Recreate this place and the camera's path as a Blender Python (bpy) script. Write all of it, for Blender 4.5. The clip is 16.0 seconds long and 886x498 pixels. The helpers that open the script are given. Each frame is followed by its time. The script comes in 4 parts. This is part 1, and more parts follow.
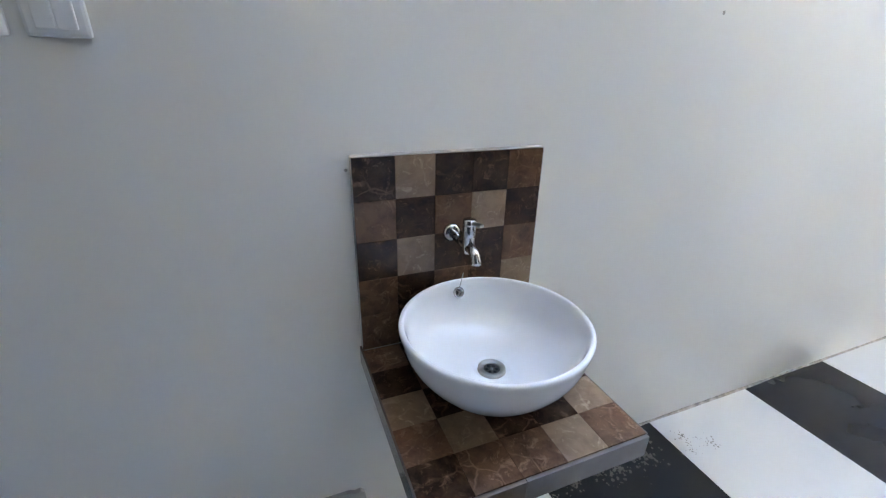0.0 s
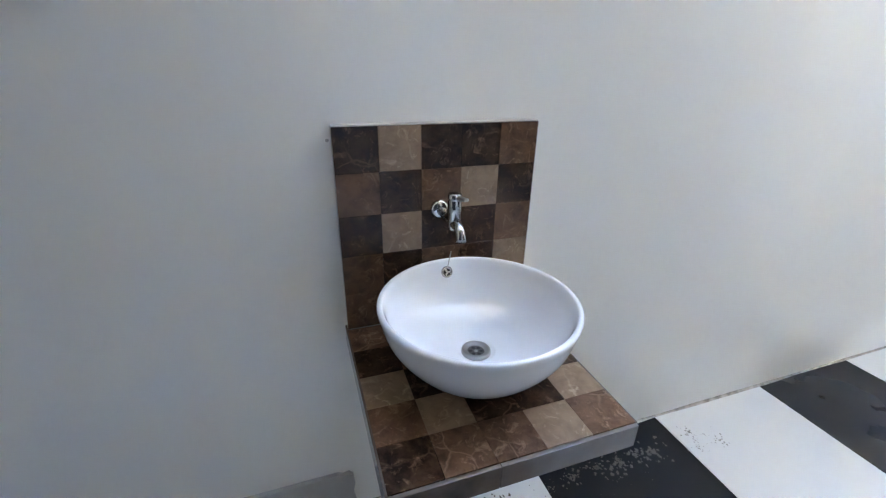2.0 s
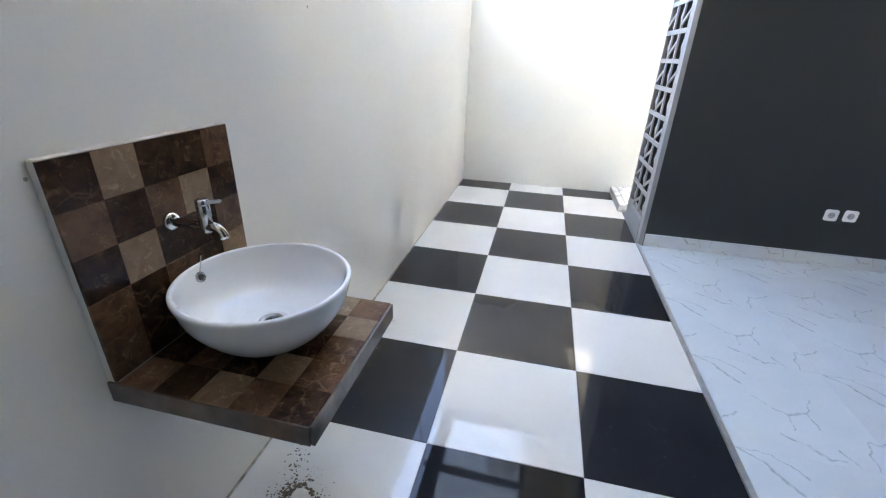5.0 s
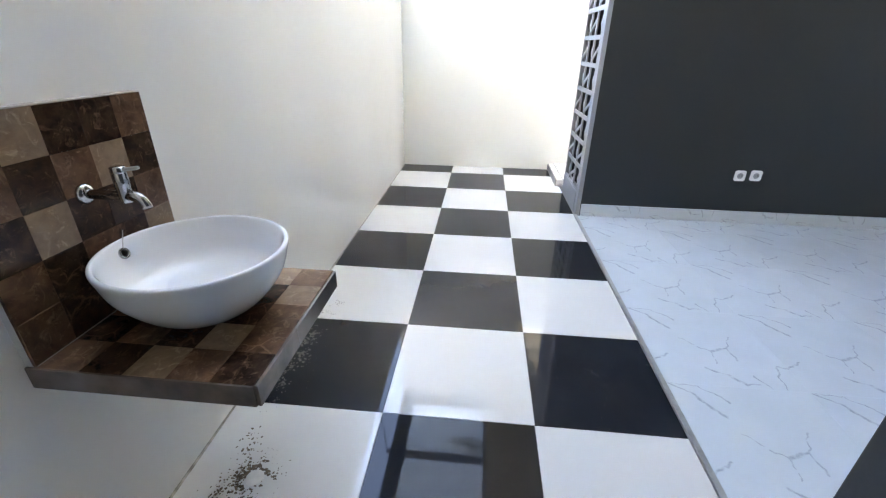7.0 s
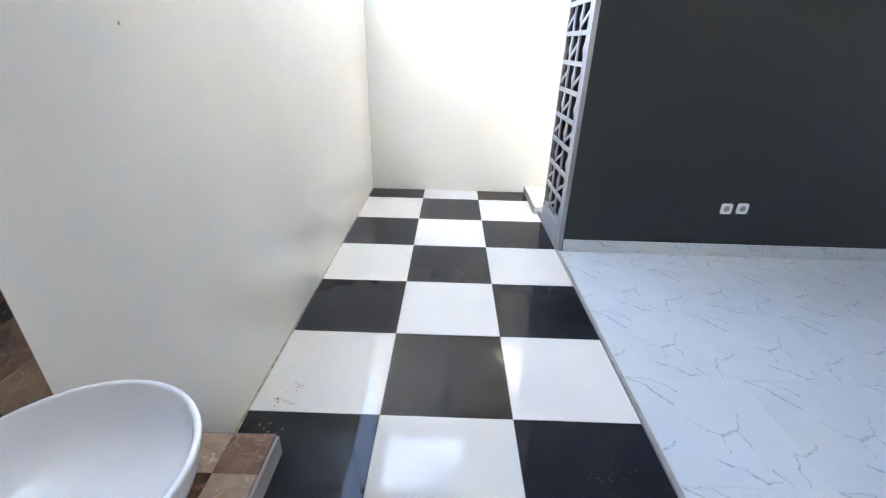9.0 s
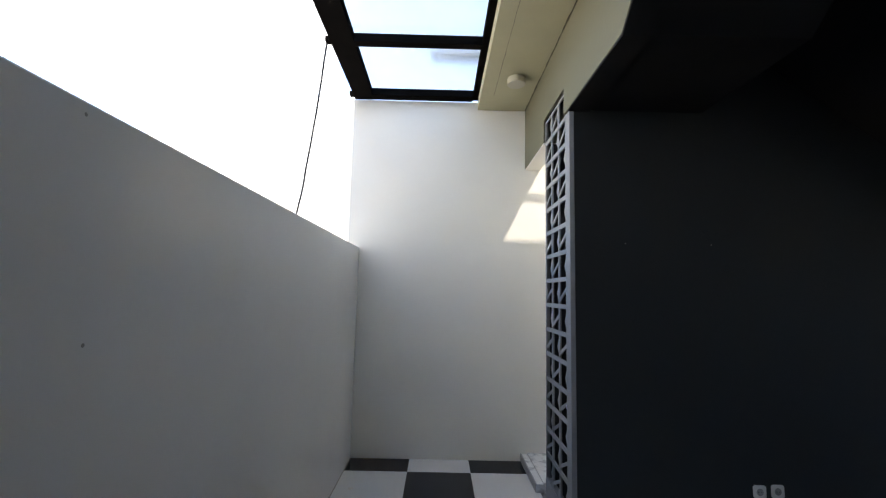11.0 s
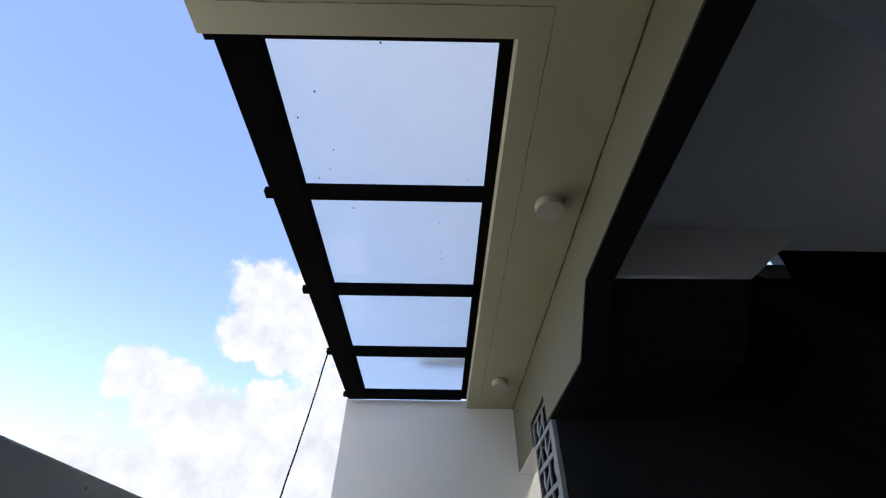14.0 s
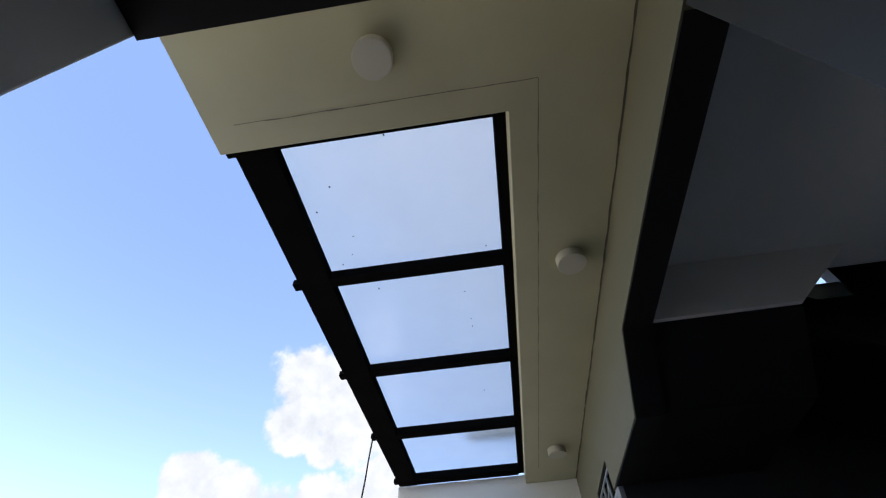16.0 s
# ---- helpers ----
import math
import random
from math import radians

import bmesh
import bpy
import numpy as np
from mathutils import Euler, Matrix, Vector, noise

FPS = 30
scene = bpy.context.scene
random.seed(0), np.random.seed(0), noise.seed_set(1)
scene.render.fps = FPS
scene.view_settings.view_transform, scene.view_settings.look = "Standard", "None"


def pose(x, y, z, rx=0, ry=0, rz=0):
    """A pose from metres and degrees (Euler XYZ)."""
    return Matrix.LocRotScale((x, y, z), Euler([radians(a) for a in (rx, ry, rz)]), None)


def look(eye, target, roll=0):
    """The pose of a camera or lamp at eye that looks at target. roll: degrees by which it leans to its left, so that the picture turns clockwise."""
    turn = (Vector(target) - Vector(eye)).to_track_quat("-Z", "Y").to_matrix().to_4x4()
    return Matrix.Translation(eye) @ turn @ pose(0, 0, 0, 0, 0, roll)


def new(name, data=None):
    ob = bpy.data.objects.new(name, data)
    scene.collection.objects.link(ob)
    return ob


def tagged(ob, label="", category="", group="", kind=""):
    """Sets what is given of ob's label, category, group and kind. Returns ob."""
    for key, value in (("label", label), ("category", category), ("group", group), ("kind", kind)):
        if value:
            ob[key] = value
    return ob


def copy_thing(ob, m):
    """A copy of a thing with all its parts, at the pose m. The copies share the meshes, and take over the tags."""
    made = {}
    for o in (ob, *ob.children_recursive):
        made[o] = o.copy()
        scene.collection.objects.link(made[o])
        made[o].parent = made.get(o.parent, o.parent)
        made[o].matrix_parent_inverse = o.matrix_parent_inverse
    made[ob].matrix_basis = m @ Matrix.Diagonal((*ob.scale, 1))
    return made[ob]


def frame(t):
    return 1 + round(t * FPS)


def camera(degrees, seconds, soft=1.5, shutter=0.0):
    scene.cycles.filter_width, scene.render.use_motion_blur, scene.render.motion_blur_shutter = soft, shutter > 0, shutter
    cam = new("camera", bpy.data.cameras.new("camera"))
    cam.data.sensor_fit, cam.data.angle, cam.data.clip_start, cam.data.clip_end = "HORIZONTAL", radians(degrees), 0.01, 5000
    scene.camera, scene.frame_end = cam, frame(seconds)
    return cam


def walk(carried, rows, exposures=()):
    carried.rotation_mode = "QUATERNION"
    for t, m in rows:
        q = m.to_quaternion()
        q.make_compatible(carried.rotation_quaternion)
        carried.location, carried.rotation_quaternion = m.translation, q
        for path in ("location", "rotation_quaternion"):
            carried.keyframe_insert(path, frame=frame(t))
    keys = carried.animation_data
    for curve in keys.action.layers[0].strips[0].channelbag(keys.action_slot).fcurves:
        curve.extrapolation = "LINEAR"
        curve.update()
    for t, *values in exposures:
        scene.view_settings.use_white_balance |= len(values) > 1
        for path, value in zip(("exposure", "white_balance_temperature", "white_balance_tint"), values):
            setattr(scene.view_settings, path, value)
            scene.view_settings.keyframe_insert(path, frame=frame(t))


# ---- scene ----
cam = camera(92.5, 16.0, soft=1.2)

PATH = [
    (0, (0.953, 1.638, 1.388), (-0.749, 2.332, 0.6), 1.2),
    (0.5, (0.969, 1.647, 1.371), (-0.75, 2.314, 0.597), 1.0),
    (1, (0.971, 1.657, 1.36), (-0.749, 2.294, 0.562), 1.1),
    (1.5, (0.963, 1.68, 1.342), (-0.761, 2.286, 0.531), 1.3),
    (2, (0.96, 1.72, 1.336), (-0.762, 2.327, 0.52), 1.1),
    (2.5, (0.929, 1.748, 1.343), (-0.741, 2.519, 0.558), 2.3),
    (3, (0.9, 1.743, 1.378), (-0.434, 2.982, 0.551), 2.5),
    (3.5, (0.935, 1.612, 1.4), (-0.064, 3.137, 0.576), 2.2),
    (4, (0.949, 1.424, 1.408), (0.206, 3.088, 0.586), 2.1),
    (4.5, (0.915, 1.308, 1.407), (0.387, 3.052, 0.582), 2.2),
    (5, (0.895, 1.233, 1.401), (0.505, 3.007, 0.565), 2.0),
    (7.5, (0.941, 1.179, 1.317), (0.821, 2.968, 0.432), 1.0),
    (8, (0.918, 1.279, 1.348), (0.839, 3.055, 0.433), 1.2),
    (10.3, (0.874, 1.848, 1.659), (0.877, 3.824, 1.348), 1.4),
    (10.5, (0.879, 1.837, 1.657), (0.882, 3.833, 1.529), 1.4),
    (11, (0.864, 1.792, 1.688), (0.877, 3.781, 1.894), 1.3),
    (11.5, (0.852, 1.745, 1.722), (0.869, 3.690, 2.186), 0.8),
    (12, (0.863, 1.707, 1.751), (0.881, 3.581, 2.448), 1.0),
    (12.5, (0.88, 1.645, 1.783), (0.898, 3.411, 2.722), 0.8),
    (13, (0.9, 1.601, 1.798), (0.914, 3.251, 2.928), 0.8),
    (13.5, (0.915, 1.565, 1.816), (0.928, 3.138, 3.051), 0.8),
    (14, (0.928, 1.52, 1.826), (0.936, 3.005, 3.166), 0.7),
    (14.5, (0.947, 1.476, 1.835), (0.949, 2.866, 3.273), 0.6),
    (15, (0.969, 1.452, 1.836), (0.968, 2.768, 3.342), -0.0),
    (15.5, (0.985, 1.456, 1.834), (0.969, 2.738, 3.369), -0.8),
    (16, (0.985, 1.488, 1.826), (0.86, 2.742, 3.379), -3.2),
]
EXPOSURE = [(0, 5.36, 7550, 18), (2, 5.42, 7550, 18), (3, 4.82, 7500, 17), (3.5, 4.70, 7500, 17), (4.5, 5.08, 7800, 17), (5, 5.18, 7900, 18), (8, 5.44, 8150, 18), (10.3, 4.15, 7850, 17), (11, 2.84, 7450, 18), (11.5, 2.38, 7450, 19), (12, 2.14, 7250, 21), (13, 1.82, 6950, 20), (14, 1.74, 6700, 19), (16, 1.74, 6700, 18)]
walk(cam, [(t, look(eye, target, roll)) for t, eye, target, roll in PATH], EXPOSURE)

# ---- world, sun, exposure ----
TO_SUN = Vector((0.45, -0.25, 0.90)).normalized()
sun_data = bpy.data.lights.new("sun", "SUN")
sun_data.energy, sun_data.angle, sun_data.color = 4.0, radians(0.7), (1.0, 0.95, 0.88)
sun = new("sun", sun_data)
sun.matrix_world = look((0, 0, 30), Vector((0, 0, 30)) - TO_SUN)


def sky_world():
    """Clear midday sky with a few cumulus clouds."""
    w = bpy.data.worlds.new("sky")
    scene.world = w
    w.use_nodes = True
    nt = w.node_tree
    nt.nodes.clear()
    n = nt.nodes.new
    out, bg = n("ShaderNodeOutputWorld"), n("ShaderNodeBackground")
    sky = n("ShaderNodeTexSky")
    sky.sky_type, sky.sun_disc = "NISHITA", False
    sky.sun_elevation = math.asin(TO_SUN.z)
    sky.sun_rotation = math.atan2(TO_SUN.x, TO_SUN.y)
    sky.dust_density, sky.ozone_density, sky.air_density = 0.0, 1.3, 0.92
    co = n("ShaderNodeTexCoord")
    big, fine = n("ShaderNodeTexNoise"), n("ShaderNodeTexNoise")
    big.inputs["Scale"].default_value, big.inputs["Detail"].default_value = 3.2, 9.0
    big.inputs["Roughness"].default_value = 0.55
    fine.inputs["Scale"].default_value, fine.inputs["Detail"].default_value = 17.0, 12.0
    fine.inputs["Roughness"].default_value = 0.58
    nt.links.new(co.outputs["Generated"], big.inputs["Vector"])
    nt.links.new(co.outputs["Generated"], fine.inputs["Vector"])
    total = None
    for d, size, amount in CLOUDS:
        dist = n("ShaderNodeVectorMath")
        dist.operation = "DISTANCE"
        nt.links.new(co.outputs["Generated"], dist.inputs[0])
        dist.inputs[1].default_value = Vector(d).normalized()
        m = n("ShaderNodeMapRange")
        m.interpolation_type = "SMOOTHERSTEP"
        m.inputs["From Min"].default_value, m.inputs["From Max"].default_value = size, 0.0
        m.inputs["To Max"].default_value = amount
        nt.links.new(dist.outputs["Value"], m.inputs["Value"])
        if total is None:
            total = m.outputs[0]
        else:
            add = n("ShaderNodeMath")
            add.operation = "MAXIMUM"
            nt.links.new(total, add.inputs[0])
            nt.links.new(m.outputs[0], add.inputs[1])
            total = add.outputs[0]
    s1 = n("ShaderNodeMath")
    s1.operation = "MULTIPLY_ADD"
    nt.links.new(big.outputs["Fac"], s1.inputs[0])
    s1.inputs[1].default_value = 1.2
    nt.links.new(total, s1.inputs[2])
    s2 = n("ShaderNodeMath")
    s2.operation = "MULTIPLY_ADD"
    nt.links.new(fine.outputs["Fac"], s2.inputs[0])
    s2.inputs[1].default_value = 0.95
    nt.links.new(s1.outputs[0], s2.inputs[2])
    cover = n("ShaderNodeMapRange")
    cover.interpolation_type = "SMOOTHSTEP"
    cover.inputs["From Min"].default_value, cover.inputs["From Max"].default_value = 1.44, 1.72
    nt.links.new(s2.outputs[0], cover.inputs["Value"])
    mix = n("ShaderNodeMix")
    mix.data_type = "RGBA"
    nt.links.new(cover.outputs[0], mix.inputs["Factor"])
    nt.links.new(sky.outputs[0], mix.inputs["A"])
    shade = n("ShaderNodeMix")
    shade.data_type = "RGBA"
    deep = n("ShaderNodeMapRange")
    deep.inputs["From Min"].default_value, deep.inputs["From Max"].default_value = 0.35, 0.65
    nt.links.new(fine.outputs["Fac"], deep.inputs["Value"])
    nt.links.new(deep.outputs[0], shade.inputs["Factor"])
    shade.inputs["A"].default_value, shade.inputs["B"].default_value = (1.78, 2.00, 2.16, 1), (2.34, 2.56, 2.62, 1)
    nt.links.new(shade.outputs["Result"], mix.inputs["B"])
    nt.links.new(mix.outputs["Result"], bg.inputs["Color"])
    bg.inputs["Strength"].default_value = SKY_STRENGTH
    nt.links.new(bg.outputs[0], out.inputs[0])


SKY_STRENGTH = 0.13
# directions, angular sizes and weights of the cumulus clouds
CLOUDS = [
    ((-0.374, 0.757, 0.536), 0.145, 1.0),
    ((-0.297, 0.787, 0.541), 0.138, 1.0),
    ((-0.399, 0.790, 0.467), 0.116, 1.0),
    ((-0.301, 0.823, 0.482), 0.177, 1.0),
    ((-0.352, 0.832, 0.429), 0.077, 1.0),
    ((-0.564, 0.745, 0.357), 0.092, 1.0),
    ((-0.511, 0.795, 0.328), 0.122, 1.0),
    ((-0.432, 0.854, 0.290), 0.147, 1.0),
    ((-0.356, 0.877, 0.324), 0.142, 1.0),
    ((-0.266, 0.910, 0.318), 0.181, 1.0),
    ((-0.236, 0.893, 0.384), 0.101, 1.0),
    ((-0.392, 0.894, 0.217), 0.195, 1.0),
    ((-0.263, 0.947, 0.186), 0.241, 1.0),
    ((-0.484, 0.840, 0.245), 0.096, 1.0),
    ((-0.617, 0.756, 0.217), 0.052, 1.0),
    ((-0.548, 0.813, 0.196), 0.075, 1.0),
    ((-0.493, 0.851, 0.179), 0.098, 1.0),
    ((-0.372, 0.922, 0.108), 0.206, 1.0),
    ((-0.270, 0.930, 0.230), 0.24, 1.0),
    ((-0.430, 0.850, 0.200), 0.22, 1.0),
    ((-0.560, 0.80, 0.100), 0.30, 0.95),
    ((-0.700, 0.70, 0.140), 0.16, 0.9),
    ((0.55, -0.70, 0.45), 0.50, 0.9),
    ((-0.75, -0.60, 0.30), 0.60, 0.9),
]
sky_world()

# ---- materials ----


def mat(name, base=(0.8, 0.8, 0.8), rough=0.5, metal=0.0, spread=0.0, scale=3.0, bump=0.0, bump_scale=60.0, coat=0.0, per_piece=0.0, stain=None, stain_amount=0.3, stain_scale=1.2, specular=0.5):
    """A surface with two scales of variation: broad mottling and fine relief."""
    m = bpy.data.materials.new(name)
    m.use_nodes = True
    nt = m.node_tree
    p = nt.nodes["Principled BSDF"]
    n, link = nt.nodes.new, nt.links.new
    p.inputs["Roughness"].default_value, p.inputs["Metallic"].default_value = rough, metal
    p.inputs["Coat Weight"].default_value = coat
    p.inputs["Specular IOR Level"].default_value = specular
    p.inputs["Coat Roughness"].default_value = 0.05
    co = n("ShaderNodeTexCoord")
    vec = co.outputs["Object"]
    info = n("ShaderNodeObjectInfo")
    if per_piece:
        off = n("ShaderNodeVectorMath")
        off.operation = "MULTIPLY_ADD"
        link(info.outputs["Random"], off.inputs[0])
        off.inputs[1].default_value = (31.0, 17.0, 23.0)
        link(vec, off.inputs[2])
        vec = off.outputs[0]
    no = n("ShaderNodeTexNoise")
    no.inputs["Scale"].default_value, no.inputs["Detail"].default_value = scale, 6.0
    link(vec, no.inputs["Vector"])
    ramp = n("ShaderNodeMapRange")
    ramp.inputs["From Min"].default_value, ramp.inputs["From Max"].default_value = 0.3, 0.7
    ramp.inputs["To Min"].default_value, ramp.inputs["To Max"].default_value = 1 - spread, 1 + spread
    link(no.outputs["Fac"], ramp.inputs["Value"])
    mul = n("ShaderNodeVectorMath")
    mul.operation = "SCALE"
    mul.inputs[0].default_value = base
    link(ramp.outputs[0], mul.inputs["Scale"])
    color = mul.outputs[0]
    if per_piece:
        var = n("ShaderNodeMapRange")
        var.inputs["To Min"].default_value, var.inputs["To Max"].default_value = 1 - per_piece, 1 + per_piece
        link(info.outputs["Random"], var.inputs["Value"])
        mul2 = n("ShaderNodeVectorMath")
        mul2.operation = "SCALE"
        link(color, mul2.inputs[0])
        link(var.outputs[0], mul2.inputs["Scale"])
        color = mul2.outputs[0]
    if stain:
        sn = n("ShaderNodeTexNoise")
        sn.inputs["Scale"].default_value, sn.inputs["Detail"].default_value, sn.inputs["Roughness"].default_value = stain_scale, 12.0, 0.72
        link(vec, sn.inputs["Vector"])
        sr = n("ShaderNodeMapRange")
        sr.inputs["From Min"].default_value, sr.inputs["From Max"].default_value = 0.60, 0.80
        sr.inputs["To Max"].default_value = stain_amount
        link(sn.outputs["Fac"], sr.inputs["Value"])
        mx = n("ShaderNodeMix")
        mx.data_type = "RGBA"
        link(sr.outputs[0], mx.inputs["Factor"])
        link(color, mx.inputs["A"])
        mx.inputs["B"].default_value = (*stain, 1)
        color = mx.outputs["Result"]
    link(color, p.inputs["Base Color"])
    rr = n("ShaderNodeMapRange")
    rr.inputs["To Min"].default_value, rr.inputs["To Max"].default_value = rough * 0.8, min(1, rough * 1.2)
    link(no.outputs["Fac"], rr.inputs["Value"])
    link(rr.outputs[0], p.inputs["Roughness"])
    if bump:
        bn = n("ShaderNodeTexNoise")
        bn.inputs["Scale"].default_value, bn.inputs["Detail"].default_value = bump_scale, 4.0
        link(vec, bn.inputs["Vector"])
        b = n("ShaderNodeBump")
        b.inputs["Strength"].default_value, b.inputs["Distance"].default_value = bump, 0.004
        link(bn.outputs["Fac"], b.inputs["Height"])
        link(b.outputs[0], p.inputs["Normal"])
    return m


def veined(name, base, vein, rough, scale, width, amount, cloud=0.0, cloud_color=(0.1, 0.07, 0.05)):
    """Polished marble: a clouded ground crossed by broken, crooked veins."""
    m = mat(name, base, rough, spread=0.06, scale=4.0, per_piece=0.05, specular=0.25)
    nt = m.node_tree
    n, link = nt.nodes.new, nt.links.new
    p = nt.nodes["Principled BSDF"]
    old = p.inputs["Base Color"].links[0].from_socket
    co, info = n("ShaderNodeTexCoord"), n("ShaderNodeObjectInfo")
    off = n("ShaderNodeVectorMath")
    off.operation = "MULTIPLY_ADD"
    link(info.outputs["Random"], off.inputs[0])
    off.inputs[1].default_value = (41.0, 29.0, 13.0)
    link(co.outputs["Object"], off.inputs[2])
    warp = n("ShaderNodeTexNoise")
    warp.inputs["Scale"].default_value, warp.inputs["Detail"].default_value = scale * 1.3, 6.0
    link(off.outputs[0], warp.inputs["Vector"])
    wv = n("ShaderNodeVectorMath")
    wv.operation = "MULTIPLY_ADD"
    link(warp.outputs["Color"], wv.inputs[0])
    wv.inputs[1].default_value = (0.5 / scale,) * 3
    link(off.outputs[0], wv.inputs[2])
    vo = n("ShaderNodeTexVoronoi")
    vo.feature = "DISTANCE_TO_EDGE"
    vo.inputs["Scale"].default_value = scale
    link(wv.outputs[0], vo.inputs["Vector"])
    line = n("ShaderNodeMapRange")
    line.inputs["From Min"].default_value, line.inputs["From Max"].default_value = width, 0.0
    link(vo.outputs["Distance"], line.inputs["Value"])
    gate = n("ShaderNodeTexNoise")
    gate.inputs["Scale"].default_value = scale * 1.1
    link(off.outputs[0], gate.inputs["Vector"])
    gr = n("ShaderNodeMapRange")
    gr.inputs["From Min"].default_value, gr.inputs["From Max"].default_value = 0.48, 0.62
    gr.inputs["To Max"].default_value = amount
    link(gate.outputs["Fac"], gr.inputs["Value"])
    f = n("ShaderNodeMath")
    f.operation = "MULTIPLY"
    link(line.outputs[0], f.inputs[0])
    link(gr.outputs[0], f.inputs[1])
    color = old
    if cloud:
        cn = n("ShaderNodeTexNoise")
        cn.inputs["Scale"].default_value, cn.inputs["Detail"].default_value, cn.inputs["Roughness"].default_value = scale * 2.2, 8.0, 0.65
        link(wv.outputs[0], cn.inputs["Vector"])
        cr = n("ShaderNodeMapRange")
        cr.inputs["From Min"].default_value, cr.inputs["From Max"].default_value = 0.4, 0.7
        cr.inputs["To Max"].default_value = cloud
        link(cn.outputs["Fac"], cr.inputs["Value"])
        mc = n("ShaderNodeMix")
        mc.data_type = "RGBA"
        link(cr.outputs[0], mc.inputs["Factor"])
        link(color, mc.inputs["A"])
        mc.inputs["B"].default_value = (*cloud_color, 1)
        color = mc.outputs["Result"]
    mx = n("ShaderNodeMix")
    mx.data_type = "RGBA"
    link(f.outputs[0], mx.inputs["Factor"])
    link(color, mx.inputs["A"])
    mx.inputs["B"].default_value = (*vein, 1)
    color = mx.outputs["Result"]
    fl = n("ShaderNodeTexNoise")
    fl.inputs["Scale"].default_value, fl.inputs["Detail"].default_value, fl.inputs["Roughness"].default_value = scale * 3.2, 10.0, 0.7
    fl.inputs["Distortion"].default_value = 0.8
    link(wv.outputs[0], fl.inputs["Vector"])
    fr = n("ShaderNodeMapRange")
    fr.inputs["From Min"].default_value, fr.inputs["From Max"].default_value = 0.55, 0.70
    fr.inputs["To Max"].default_value = 0.65
    link(fl.outputs["Fac"], fr.inputs["Value"])
    fm = n("ShaderNodeMix")
    fm.data_type = "RGBA"
    link(fr.outputs[0], fm.inputs["Factor"])
    link(color, fm.inputs["A"])
    fm.inputs["B"].default_value = (*[1.15 * c for c in vein], 1)
    link(fm.outputs["Result"], p.inputs["Base Color"])
    return m


PRINT = (
    # star with a long broken tail
    (0.388, 0.277, 0.446, 0.375, 0.0045), (0.388, 0.277, 0.397, 0.180, 0.0055), (0.388, 0.277, 0.302, 0.243, 0.0075), (0.302, 0.243, 0.253, 0.272, 0.0045), (0.240, 0.288, 0.190, 0.335, 0.0035), (0.302, 0.243, 0.296, 0.200, 0.004), (0.294, 0.180, 0.288, 0.150, 0.003),
    # feathered slanted strokes
    (0.227, 0.115, 0.301, 0.078, 0.007), (0.301, 0.078, 0.352, 0.022, 0.009), (0.352, 0.022, 0.411, 0.028, 0.005), (0.416, 0.083, 0.451, 0.004, 0.005),
    # crooked hook across the joint
    (0.561, 0.162, 0.600, 0.150, 0.007), (0.000, 0.150, 0.085, 0.205, 0.006), (0.561, 0.162, 0.523, 0.088, 0.0055), (0.523, 0.088, 0.518, 0.008, 0.004),
    # long double stroke below the joint
    (0.008, 0.592, 0.087, 0.545, 0.0055), (0.087, 0.545, 0.119, 0.485, 0.008), (0.119, 0.485, 0.173, 0.415, 0.009), (0.130, 0.585, 0.185, 0.545, 0.004), (0.185, 0.545, 0.222, 0.505, 0.006), (0.020, 0.596, 0.120, 0.588, 0.003),
)


